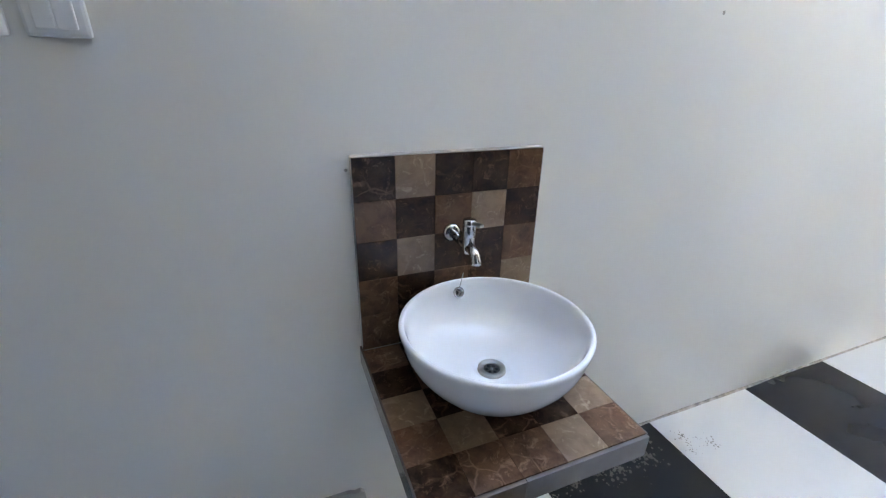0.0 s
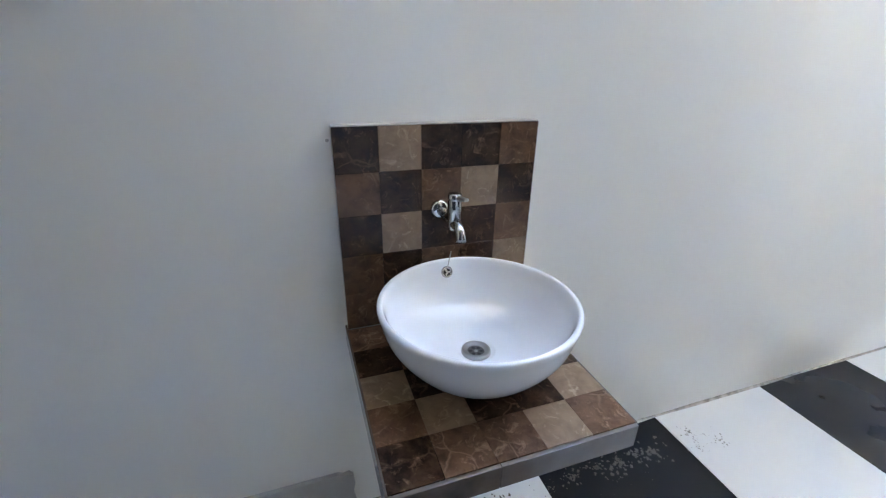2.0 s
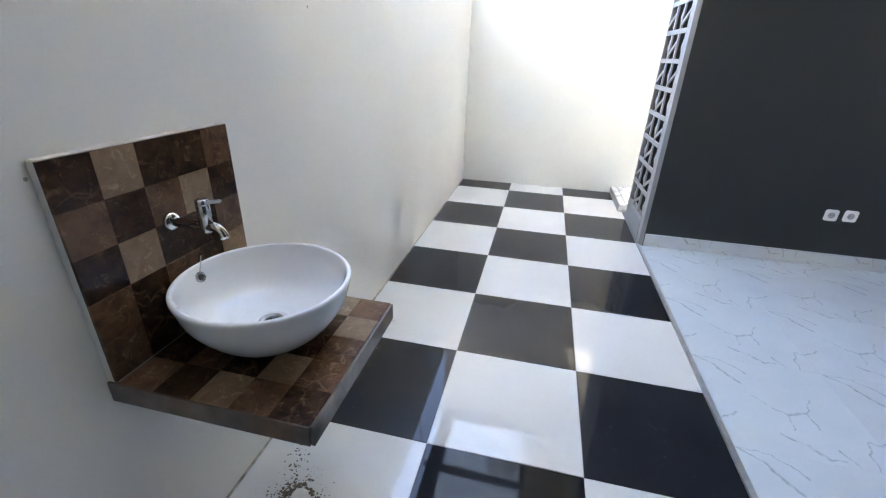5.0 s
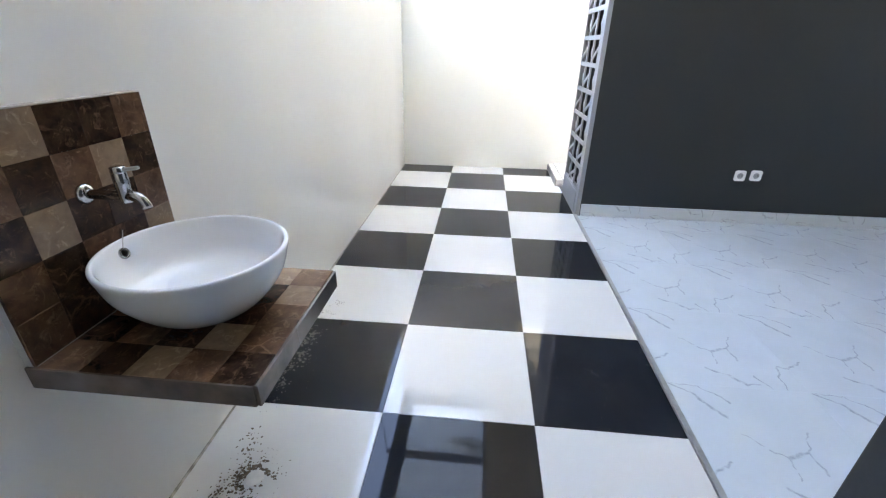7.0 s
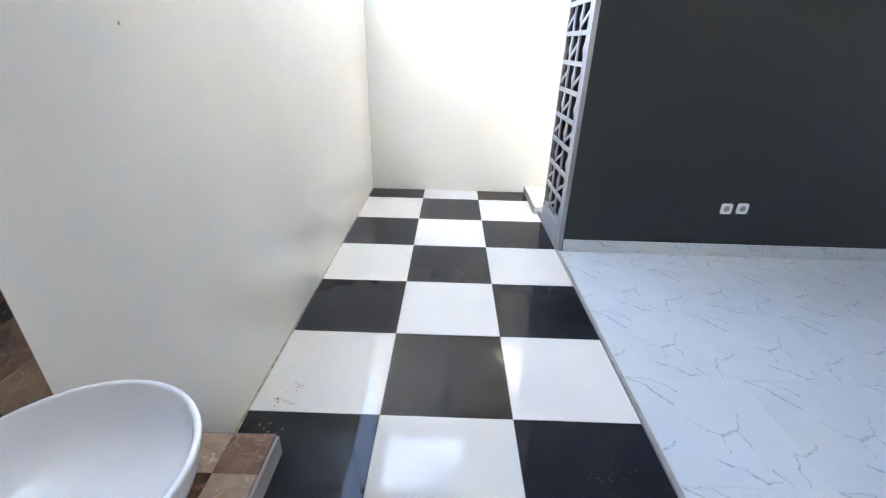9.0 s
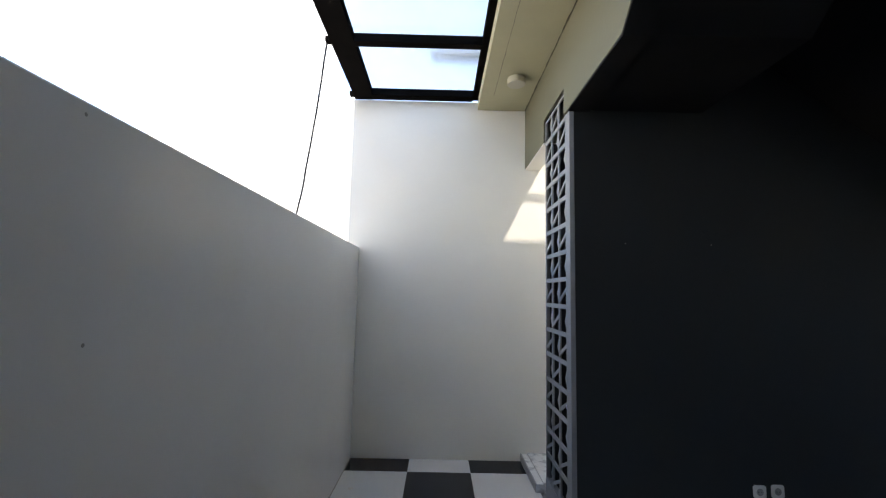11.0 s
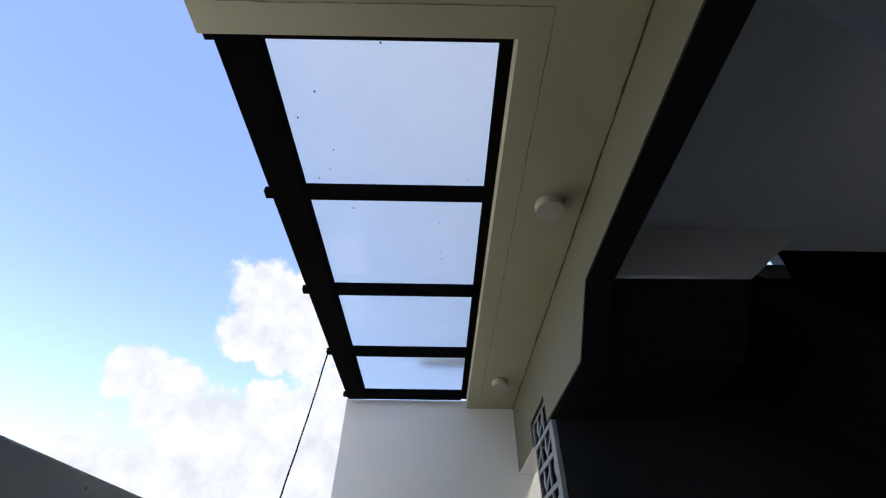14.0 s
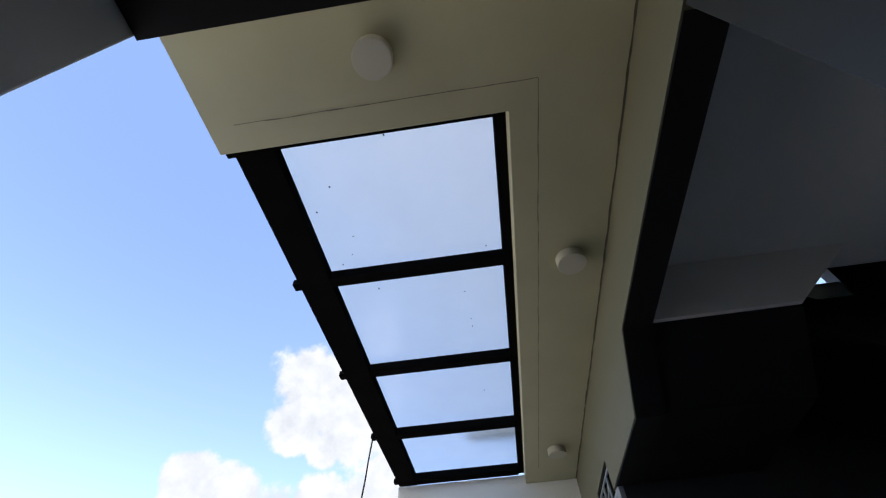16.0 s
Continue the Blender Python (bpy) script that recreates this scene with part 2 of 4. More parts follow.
def printed(name, base, vein, rough):
    """White marble print: every tile carries the same short grey strokes."""
    m = mat(name, base, rough, spread=0.035, scale=5.0, per_piece=0.015)
    nt = m.node_tree
    n, link = nt.nodes.new, nt.links.new
    p = nt.nodes["Principled BSDF"]
    color = p.inputs["Base Color"].links[0].from_socket

    def vmath(op, a, b):
        node = n("ShaderNodeVectorMath")
        node.operation = op
        for k, v in enumerate((a, b)):
            if isinstance(v, tuple):
                node.inputs[k].default_value = v
            else:
                link(v, node.inputs[k])
        return node.outputs["Value"] if op in ("DOT_PRODUCT", "DISTANCE") else node.outputs["Vector"]

    def fmath(op, a, b, clamp=False):
        node = n("ShaderNodeMath")
        node.operation, node.use_clamp = op, clamp
        node.inputs[2].default_value = 0.0
        for k, v in enumerate((a, b)):
            if isinstance(v, float):
                node.inputs[k].default_value = v
            else:
                link(v, node.inputs[k])
        return node.outputs[0]

    co = n("ShaderNodeTexCoord")
    xyz = n("ShaderNodeSeparateXYZ")
    link(co.outputs["Object"], xyz.inputs[0])
    flat = n("ShaderNodeCombineXYZ")
    link(fmath("WRAP", xyz.outputs["X"], 0.6), flat.inputs["X"])
    link(fmath("WRAP", fmath("ADD", xyz.outputs["Y"], xyz.outputs["Z"]), 0.6), flat.inputs["Y"])
    wob = n("ShaderNodeTexNoise")
    wob.inputs["Scale"].default_value, wob.inputs["Detail"].default_value = 22.0, 4.0
    link(co.outputs["Object"], wob.inputs["Vector"])
    shift = vmath("MULTIPLY", vmath("SUBTRACT", wob.outputs["Color"], (0.5, 0.5, 0.5)), (0.034, 0.034, 0.0))
    pos = vmath("ADD", flat.outputs[0], shift)
    near = None
    for x0, y0, x1, y1, w in PRINT:
        d = Vector((x1 - x0, y1 - y0, 0.0))
        rel = vmath("SUBTRACT", pos, (x0, y0, 0.0))
        f = fmath("MULTIPLY", vmath("DOT_PRODUCT", rel, tuple(d / d.length_squared)), 1.0, True)
        along = n("ShaderNodeVectorMath")
        along.operation = "SCALE"
        along.inputs[0].default_value = d
        link(f, along.inputs["Scale"])
        reach = fmath("MULTIPLY", vmath("DISTANCE", rel, along.outputs["Vector"]), 1.0 / w)
        near = reach if near is None else fmath("MINIMUM", near, reach)
    line = n("ShaderNodeMapRange")
    line.interpolation_type = "SMOOTHSTEP"
    line.inputs["From Min"].default_value, line.inputs["From Max"].default_value = 1.25, 0.15
    link(near, line.inputs["Value"])
    gate = n("ShaderNodeTexNoise")
    gate.inputs["Scale"].default_value, gate.inputs["Detail"].default_value = 34.0, 3.0
    link(co.outputs["Object"], gate.inputs["Vector"])
    g = n("ShaderNodeMapRange")
    g.inputs["From Min"].default_value, g.inputs["From Max"].default_value = 0.32, 0.62
    g.inputs["To Min"].default_value, g.inputs["To Max"].default_value = 0.06, 0.58
    link(gate.outputs["Fac"], g.inputs["Value"])
    mx = n("ShaderNodeMix")
    mx.data_type = "RGBA"
    link(fmath("MULTIPLY", line.outputs[0], g.outputs[0]), mx.inputs["Factor"])
    link(color, mx.inputs["A"])
    mx.inputs["B"].default_value = (*vein, 1)
    link(mx.outputs["Result"], p.inputs["Base Color"])
    return m


def milky_glass(name="frosted_pane", low=0.80, high=0.90):
    """Frosted sheet that lets the sky glow through."""
    m = bpy.data.materials.new(name)
    m.use_nodes = True
    nt = m.node_tree
    n, link = nt.nodes.new, nt.links.new
    nt.nodes.remove(nt.nodes["Principled BSDF"])
    out = nt.nodes["Material Output"]
    clear, haze, gloss = n("ShaderNodeBsdfTransparent"), n("ShaderNodeBsdfTranslucent"), n("ShaderNodeBsdfGlossy")
    clear.inputs["Color"].default_value = (0.92, 0.95, 0.96, 1)
    haze.inputs["Color"].default_value = (0.97, 0.985, 0.97, 1)
    gloss.inputs["Roughness"].default_value = 0.08
    a, b = n("ShaderNodeMixShader"), n("ShaderNodeMixShader")
    no = n("ShaderNodeTexNoise")
    no.inputs["Scale"].default_value, no.inputs["Detail"].default_value = 2.5, 5.0
    co = n("ShaderNodeTexCoord")
    link(co.outputs["Object"], no.inputs["Vector"])
    r = n("ShaderNodeMapRange")
    r.inputs["To Min"].default_value, r.inputs["To Max"].default_value = low, high
    link(no.outputs["Fac"], r.inputs["Value"])
    link(r.outputs[0], a.inputs[0])
    link(clear.outputs[0], a.inputs[1])
    link(haze.outputs[0], a.inputs[2])
    b.inputs[0].default_value = 0.05
    link(a.outputs[0], b.inputs[1])
    link(gloss.outputs[0], b.inputs[2])
    link(b.outputs[0], out.inputs[0])
    return m


WHITE = mat("white_wall_paint", (0.85, 0.83, 0.785), 0.23, spread=0.03, scale=1.1, bump=0.035, bump_scale=45, stain=(0.62, 0.59, 0.54), stain_amount=0.22, stain_scale=0.9)
FAR_WHITE = mat("cream_white_wall_paint", (0.87, 0.848, 0.768), 0.36, spread=0.03, scale=1.1, bump=0.08, bump_scale=45, stain=(0.62, 0.57, 0.48), stain_amount=0.2, stain_scale=0.9)
INNER = mat("warm_white_ceiling_paint", (0.86, 0.82, 0.75), 0.6, spread=0.04, scale=1.2, bump=0.15, bump_scale=40)
# same cream as the soffit; shade on the beam's side put into colour
BEAM_SHADED = mat("shaded_cream_beam_paint", (0.128, 0.121, 0.072), 0.65, spread=0.05, scale=1.5, bump=0.2, bump_scale=30)
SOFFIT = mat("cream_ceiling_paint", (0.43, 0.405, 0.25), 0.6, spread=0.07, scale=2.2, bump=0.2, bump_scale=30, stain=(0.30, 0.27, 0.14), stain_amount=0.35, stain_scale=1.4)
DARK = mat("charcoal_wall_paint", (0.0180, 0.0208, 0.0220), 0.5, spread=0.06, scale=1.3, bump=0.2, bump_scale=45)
# near-black brown for the beam sheets, the landing and the stair
TRIM_DARK = mat("black_brown_surface", (0.009, 0.0085, 0.0085), 0.7, spread=0.1, bump=0.2, specular=0.2)
TILE_WHITE = mat("polished_white_tile", (0.61, 0.60, 0.57), 0.035, spread=0.03, scale=2.0, per_piece=0.025, bump=0.012, bump_scale=8, stain=(0.42, 0.38, 0.32), stain_amount=0.18, stain_scale=2.2)
TILE_BLACK = mat("polished_black_tile", (0.016, 0.017, 0.020), 0.035, spread=0.2, scale=3.0, per_piece=0.15, bump=0.012, bump_scale=8, stain=(0.08, 0.075, 0.07), stain_amount=0.10, stain_scale=5.0, specular=0.20)
GROUT = mat("grey_grout", (0.34, 0.33, 0.31), 0.85, spread=0.15, scale=8, bump=0.3)
MARBLE = printed("white_marble_tile", (0.505, 0.552, 0.582), (0.18, 0.19, 0.22), 0.10)
BROWN = {
    "d": veined("dark_brown_marble", (0.027, 0.0135, 0.0085), (0.23, 0.13, 0.082), 0.13, 11.0, 0.03, 0.45, 0.8, (0.085, 0.044, 0.027)),
    "m": veined("brown_marble", (0.155, 0.084, 0.051), (0.33, 0.21, 0.14), 0.13, 11.0, 0.03, 0.45, 0.85, (0.050, 0.028, 0.018)),
    "l": veined("tan_marble", (0.285, 0.195, 0.130), (0.44, 0.34, 0.24), 0.14, 10.0, 0.03, 0.35, 0.7, (0.160, 0.100, 0.065)),
}
EDGE = mat("grey_cement_edge", (0.21, 0.19, 0.175), 0.55, spread=0.15, scale=9, bump=0.3, bump_scale=40)
CERAMIC = mat("white_glazed_ceramic", (0.80, 0.81, 0.825), 0.05, spread=0.01, coat=0.3)
CHROME = mat("chrome", (0.46, 0.455, 0.45), 0.15, metal=1.0, spread=0.03, scale=20)
STEEL = mat("brushed_steel", (0.42, 0.41, 0.39), 0.36, metal=1.0, spread=0.1, scale=25)
# near-black for discs that stand in for the shade inside small holes
HOLE = mat("drain_shadow", (0.01, 0.01, 0.01), 0.8)
METAL_BLACK = mat("black_painted_steel", (0.006, 0.0055, 0.005), 0.6, spread=0.2, scale=6, bump=0.15, specular=0.0)
PANE = milky_glass()
SHEET = milky_glass("hazy_dimmer_sheet", 0.25, 0.45)
PALE_GROUT = mat("pale_grout", (0.49, 0.53, 0.56), 0.8, spread=0.08, scale=8)
PLASTIC = mat("white_plastic", (0.80, 0.80, 0.79), 0.35, spread=0.02)
LAMP = mat("cream_lamp_plastic", (0.46, 0.44, 0.34), 0.5, spread=0.03)
ALU = mat("grey_metal_strip", (0.30, 0.30, 0.285), 0.45, metal=0.3, spread=0.15, scale=15, bump=0.2)
BLOCK = mat("grey_painted_concrete_block", (0.27, 0.275, 0.28), 0.6, spread=0.06, scale=10, bump=0.3, per_piece=0.04)
CABLE = mat("black_cable", (0.02, 0.02, 0.02), 0.6)
SKIRT = mat("grey_skirting_tile", (0.42, 0.42, 0.43), 0.4, spread=0.1, scale=5, bump=0.2, stain=(0.2, 0.19, 0.17), stain_amount=0.4)
KERB = veined("white_pebble_stone", (0.72, 0.71, 0.67), (0.28, 0.27, 0.26), 0.4, 9.0, 0.25, 0.8)

# ---- building helpers ----


def box(bm, x0, x1, y0, y1, z0, z1, bevel=0.0):
    """Adds a box with slightly rounded edges to bm."""
    r = bmesh.ops.create_cube(bm, size=1.0)
    bmesh.ops.transform(bm, verts=r["verts"], matrix=Matrix.LocRotScale(((x0 + x1) / 2, (y0 + y1) / 2, (z0 + z1) / 2), None, (x1 - x0, y1 - y0, z1 - z0)))
    if bevel:
        edges = list({e for v in r["verts"] for e in v.link_edges})
        bmesh.ops.bevel(bm, geom=edges, offset=bevel, segments=2, affect="EDGES", profile=0.6)
    return bm


def boxes(*rows, bevel=0.0):
    bm = bmesh.new()
    for row in rows:
        box(bm, *row, bevel=bevel)
    return bm


def prism(points, axis, lo, hi, bevel=0.0):
    """A polygon of (a, b) pairs, drawn out from lo to hi along an axis."""
    bm = bmesh.new()
    put = {"x": lambda a, b, c: (c, a, b), "y": lambda a, b, c: (a, c, b), "z": lambda a, b, c: (a, b, c)}[axis]
    f = bm.faces.new([bm.verts.new(put(a, b, lo)) for a, b in points])
    r = bmesh.ops.extrude_face_region(bm, geom=[f])
    d = {"x": (hi - lo, 0, 0), "y": (0, hi - lo, 0), "z": (0, 0, hi - lo)}[axis]
    bmesh.ops.translate(bm, verts=[v for v in r["geom"] if isinstance(v, bmesh.types.BMVert)], vec=d)
    bmesh.ops.recalc_face_normals(bm, faces=bm.faces)
    if bevel:
        bmesh.ops.bevel(bm, geom=list(bm.edges), offset=bevel, segments=2, affect="EDGES", profile=0.6)
    return bm


def lathe(profile, steps=48, close=False):
    """A profile of (radius, height) pairs turned round the z axis."""
    bm = bmesh.new()
    rings = []
    for r, z in profile:
        if r < 1e-6:
            rings.append([bm.verts.new((0, 0, z))])
        else:
            rings.append([bm.verts.new((r * math.cos(2 * math.pi * k / steps), r * math.sin(2 * math.pi * k / steps), z)) for k in range(steps)])
    for a, b in zip(rings, rings[1:]):
        for k in range(steps):
            q = (k + 1) % steps
            vs = [a[0]] if len(a) == 1 else [a[k], a[q]]
            vs += [b[0]] if len(b) == 1 else [b[q], b[k]]
            bm.faces.new(vs)
    bmesh.ops.recalc_face_normals(bm, faces=bm.faces)
    return bm


def tube(points, radii, steps=16):
    """A round bar along points, with a radius at each."""
    bm = bmesh.new()
    pts = [Vector(p) for p in points]
    rings = []
    for i, p in enumerate(pts):
        d = (pts[min(i + 1, len(pts) - 1)] - pts[max(i - 1, 0)]).normalized()
        u = d.orthogonal().normalized() if i == 0 else (u - d * u.dot(d)).normalized()
        v = d.cross(u)
        r = radii[i] if hasattr(radii, "__len__") else radii
        rings.append([bm.verts.new(p + (u * math.cos(2 * math.pi * k / steps) + v * math.sin(2 * math.pi * k / steps)) * r) for k in range(steps)])
    for a, b in zip(rings, rings[1:]):
        for k in range(steps):
            bm.faces.new([a[k], a[(k + 1) % steps], b[(k + 1) % steps], b[k]])
    bm.faces.new(rings[0][::-1])
    bm.faces.new(rings[-1])
    bmesh.ops.recalc_face_normals(bm, faces=bm.faces)
    return bm


def mesh_of(name, bm, material, smooth=False):
    me = bpy.data.meshes.new(name)
    bm.to_mesh(me)
    bm.free()
    me.materials.append(material)
    if smooth:
        me.shade_smooth()
    return me


def solid(name, bm, material, label="", category="", kind="", group="", smooth=False):
    return tagged(new(name, mesh_of(name, bm, material, smooth)), label, category, group, kind)


def part(name, bm, material, parent, label="", smooth=False):
    ob = new(name, mesh_of(name, bm, material, smooth))
    ob.parent = parent
    return tagged(ob, label)


def empty(name, m, label, category, group="", kind=""):
    ob = new(name)
    ob.empty_display_size = 0.1
    ob.matrix_world = m
    return tagged(ob, label, category, group, kind)


# ---- large structure ----
FAR, BACK = 6.31, -1.6          # far courtyard wall, wall behind
TOP = 4.3                       # height of the unseen block above the passage
SOF = 3.71                      # soffit round the skylight

ground = solid("ground", boxes((-60, 60, -60, 60, -0.5, -0.2)), GROUT, "bare grey earth around the house", "ground", "structure")
wall_left = solid("wall_left", prism([(BACK, -0.2), (FAR, -0.2), (FAR, 2.15), (1.68, 2.125), (1.68, 3.80), (BACK, 3.80)], "x", -0.13, 0.0, 0.006), WHITE, "white painted boundary wall, smudged near the floor", "wall", "structure")
wall_far = solid("wall_far", prism([(-0.13, -0.2), (2.005, -0.2), (2.005, 3.8), (-0.13, 3.80)], "y", FAR, FAR + 0.15, 0.004), FAR_WHITE, "tall white painted courtyard end wall", "wall", "structure")
wall_far_well = solid("wall_far_well", boxes((2.005, 3.4, FAR, FAR + 0.15, -0.2, 3.8)), FAR_WHITE, "white painted light well wall", "wall", "structure")
# unseen closing wall, white so its bounce lifts the room ceiling
wall_back = solid("wall_back", boxes((-0.13, 5.6, BACK - 0.15, BACK, -0.2, 3.8)), WHITE, "plain white inner wall", "wall", "structure")
wall_dark = solid("wall_dark", prism([(1.82, -0.2), (5.6, -0.2), (5.6, 6.0), (4.42, 6.0), (4.42, 4.44), (3.98, 4.44), (3.98, 4.86), (4.417, 4.86), (4.417, 6.0), (1.97, 6.0), (1.97, 3.04), (1.82, 3.04)], "y", 4.776, 4.90), DARK, "charcoal painted feature wall of the room", "wall", "structure")
# out of view too; white chosen to send light back into the room
wall_right = solid("wall_right", boxes((5.6, 5.75, BACK - 0.15, 4.90, -0.2, 6.0)), WHITE, "plain white inner wall", "wall", "structure")
wall_jamb = solid("wall_jamb", prism([(BACK, -0.2), (1.894, -0.2), (1.892, 1.2), (1.855, 3.36), (BACK, 3.36)], "x", 1.78, 1.932, 0.004), DARK, "charcoal painted wall end beside the wide opening", "wall", "structure")
# upper part to 7.7 m is unseen, added to keep sun off the courtyard
wall_beam = solid("wall_beam", prism([(BACK, 3.36), (3.47, 3.36), (3.84, 3.035), (4.776, 3.045), (4.858, 3.045), (4.858, 3.25), (5.475, 3.25), (5.475, 3.05), (FAR, 3.055), (FAR, 7.7), (BACK, 7.7)], "x", 1.77, 1.932), BEAM_SHADED, "shade-toned cream beam with a chamfered haunch, drawn up unseen to block sun", "beam", "structure")
# white sheet puts the bounced sunlight on this underside into colour
beam_end = solid("trim_beam_end", boxes((1.772, 1.930, 5.478, FAR - 0.002, 3.040, 3.049)), FAR_WHITE, "white sheet under the beam, for bounced sun by the light well", "trim", "structure")
beam_lining = solid("trim_beam_lining", prism([(1.87, 3.358), (3.469, 3.358), (3.839, 3.033), (4.774, 3.042), (4.774, 3.034), (3.836, 3.024), (3.466, 3.350), (1.87, 3.350)], "x", 1.774, 1.934), TRIM_DARK, "thin dark sheet under the beam", "trim", "structure")
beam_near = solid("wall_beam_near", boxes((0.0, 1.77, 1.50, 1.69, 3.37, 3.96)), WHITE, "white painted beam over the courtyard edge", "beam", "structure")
lining_near = solid("trim_beam_lining_near", boxes((0.002, 1.768, 1.498, 1.693, 3.360, 3.368)), TRIM_DARK, "thin dark sheet under the beam", "trim", "structure")
ceiling_near = solid("ceiling_passage", boxes((-0.13, 1.77, BACK - 0.15, 1.50, 3.80, 3.95)), WHITE, "plain white ceiling", "ceiling", "structure")
ceiling_room = solid("ceiling_room", boxes((1.934, 5.6, BACK - 0.15, 3.655, 3.79, 3.95)), INNER, "plain white ceiling of the room", "ceiling", "structure")
landing = solid("landing_slab", prism([(3.474, 3.37), (3.474, 3.789), (4.776, 3.789), (4.776, 3.045), (3.844, 3.040)], "x", 1.936, 2.76), TRIM_DARK, "dark slab of a stair landing", "landing", "structure")
landing_face = solid("landing_face", prism([(1.936, 3.375), (2.76, 3.385), (3.27, 3.788), (1.936, 3.788)], "y", 3.445, 3.472), INNER, "white painted edge of the landing", "trim", "structure")
shaft_wall = solid("wall_shaft", boxes((1.97, 5.6, 3.50, 3.655, 3.95, 6.0)), DARK, "plain charcoal stairwell wall", "wall", "structure")
window_sill = solid("window_sill", boxes((3.99, 4.415, 4.79, 4.89, 4.441, 4.635), bevel=0.004), PLASTIC, "pale grey ledge below a small stairwell opening", "sill", "structure")
stair_flight = solid("stair_flight", prism([(2.77, 3.545), (3.13, 3.525), (5.598, 1.75), (5.598, 2.02), (3.20, 3.785), (2.77, 3.785)], "y", 3.90, 4.774), TRIM_DARK, "dark slab of a sloping stair flight", "stairs", "structure")
shaft_roof = solid("ceiling_shaft", boxes((1.97, 5.75, 3.32, 4.90, 6.0, 6.15)), DARK, "plain charcoal stairwell ceiling", "ceiling", "structure")

# unseen tall block, added to cut low sky light from behind left
sky_blocker = solid("wall_neighbour", boxes((-8.0, -0.22, -6.0, 1.52, -0.2, 9.0)), WHITE, "unseen block added to hold back sky light", "wall", "structure")
# unseen mass over the passage, its height set by the sky light it blocks
passage_blocker = solid("wall_upper_storey", boxes((-0.13, 1.77, BACK - 0.15, 1.50, 3.95, TOP)), WHITE, "unseen white block above the passage, added against sky light", "wall", "structure")

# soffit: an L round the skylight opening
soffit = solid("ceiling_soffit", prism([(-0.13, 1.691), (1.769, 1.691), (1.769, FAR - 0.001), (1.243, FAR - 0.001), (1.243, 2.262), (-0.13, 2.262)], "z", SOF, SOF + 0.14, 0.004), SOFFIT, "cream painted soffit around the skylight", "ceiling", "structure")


def ragged(points, low, high, z):
    """A thin uneven crack along a line of (x, y) points."""
    bm = bmesh.new()
    for (x0, y0), (x1, y1) in zip(points, points[1:]):
        d = Vector((x1 - x0, y1 - y0, 0))
        side = Vector((-d.y, d.x, 0)).normalized()
        count = max(2, int(d.length / 0.03))
        rows = []
        for k in range(count + 1):
            c = Vector((x0, y0, z)) + d * k / count
            c += side * 0.004 * noise.noise((c.x * 9.0, c.y * 9.0, 0.4))
            w = low + (high - low) * max(0.0, 0.5 + noise.noise((c.x * 14.0, c.y * 14.0, 2.0)))
            rows.append([bm.verts.new(c - side * w / 2), bm.verts.new(c + side * w / 2), bm.verts.new(c + Vector((0, 0, 0.003)))])
        for a, b in zip(rows, rows[1:]):
            bm.faces.new((a[0], a[1], b[1], b[0]))
    return bm


grooves = ragged([(0.0, 2.131), (1.376, 2.131), (1.376, 5.95)], 0.002, 0.006, SOF - 0.002)
solid("trim_beam_joint", ragged([(1.764, 1.72), (1.764, FAR - 0.02)], 0.004, 0.016, SOF - 0.0025), mat("dark_joint_line", (0.10, 0.09, 0.06), 0.9), "ragged plaster joint between soffit and beam", "joint", "structure")
tagged(part("seam", grooves, mat("seam_shadow", (0.16, 0.15, 0.12), 0.9), soffit), "thin cracked joint in the plaster board")

# light well behind the screen, mostly unseen and shaped for the sun patch
well_wall = solid("wall_well", boxes((3.4, 3.55, 4.9, FAR + 0.15, -0.2, 3.8)), FAR_WHITE, "white painted light well wall", "wall", "structure")
# made-up dark partition, so the screen's holes read as shade
screen_backing = solid("wall_well_back", boxes((1.80, 3.4, 5.48, 5.53, 0.02, 3.80)), DARK, "added dark backing that keeps the screen holes dark", "wall", "structure")
# unseen white layer, added as a reflector inside the well
bounce_facing = solid("wall_well_face", boxes((1.84, 3.4, 5.532, 5.55, 0.02, 3.80)), FAR_WHITE, "unseen white facing added to bounce light at the end wall", "wall", "structure")
# unseen roof, its edge placed to end the sun patch on the wall
well_roof = solid("ceiling_well", boxes((1.97, 3.4, 4.902, 5.85, 3.80, 3.92)), DARK, "unseen dark roof slab that cuts off the sun patch", "ceiling", "structure")

# floors
floor_base = solid("floor", boxes((-0.01, 1.775, 1.77, FAR, -0.15, -0.004)), GROUT, "grey grout bed of the chequered courtyard floor", "floor", "structure")
room_base = solid("floor_room", boxes((1.80, 5.6, BACK, 4.776, -0.15, -0.004), (-0.01, 1.80, BACK, 1.765, -0.15, -0.004)), PALE_GROUT, "white marble tiled room floor", "floor", "structure")
well_base = solid("floor_well", boxes((1.80, 3.4, 4.90, FAR, -0.15, 0.02)), GROUT, "rough floor of the light well", "floor", "structure")
strip = solid("threshold_strip", boxes((1.776, 1.80, 1.89, 4.79, -0.01, 0.007), bevel=0.002), ALU, "dull grey threshold strip between the two floors", "threshold", "structure")
strip_near = solid("threshold_strip_near", boxes((0.0, 1.776, 1.762, 1.776, -0.01, 0.003)), ALU, "dull grey threshold strip between the two floors", "threshold", "structure")
skirting = solid("baseboard", boxes((1.825, 5.6, 4.764, 4.777, 0.0, 0.105), bevel=0.002), MARBLE, "white marble skirting along the charcoal wall", "skirting", "structure")
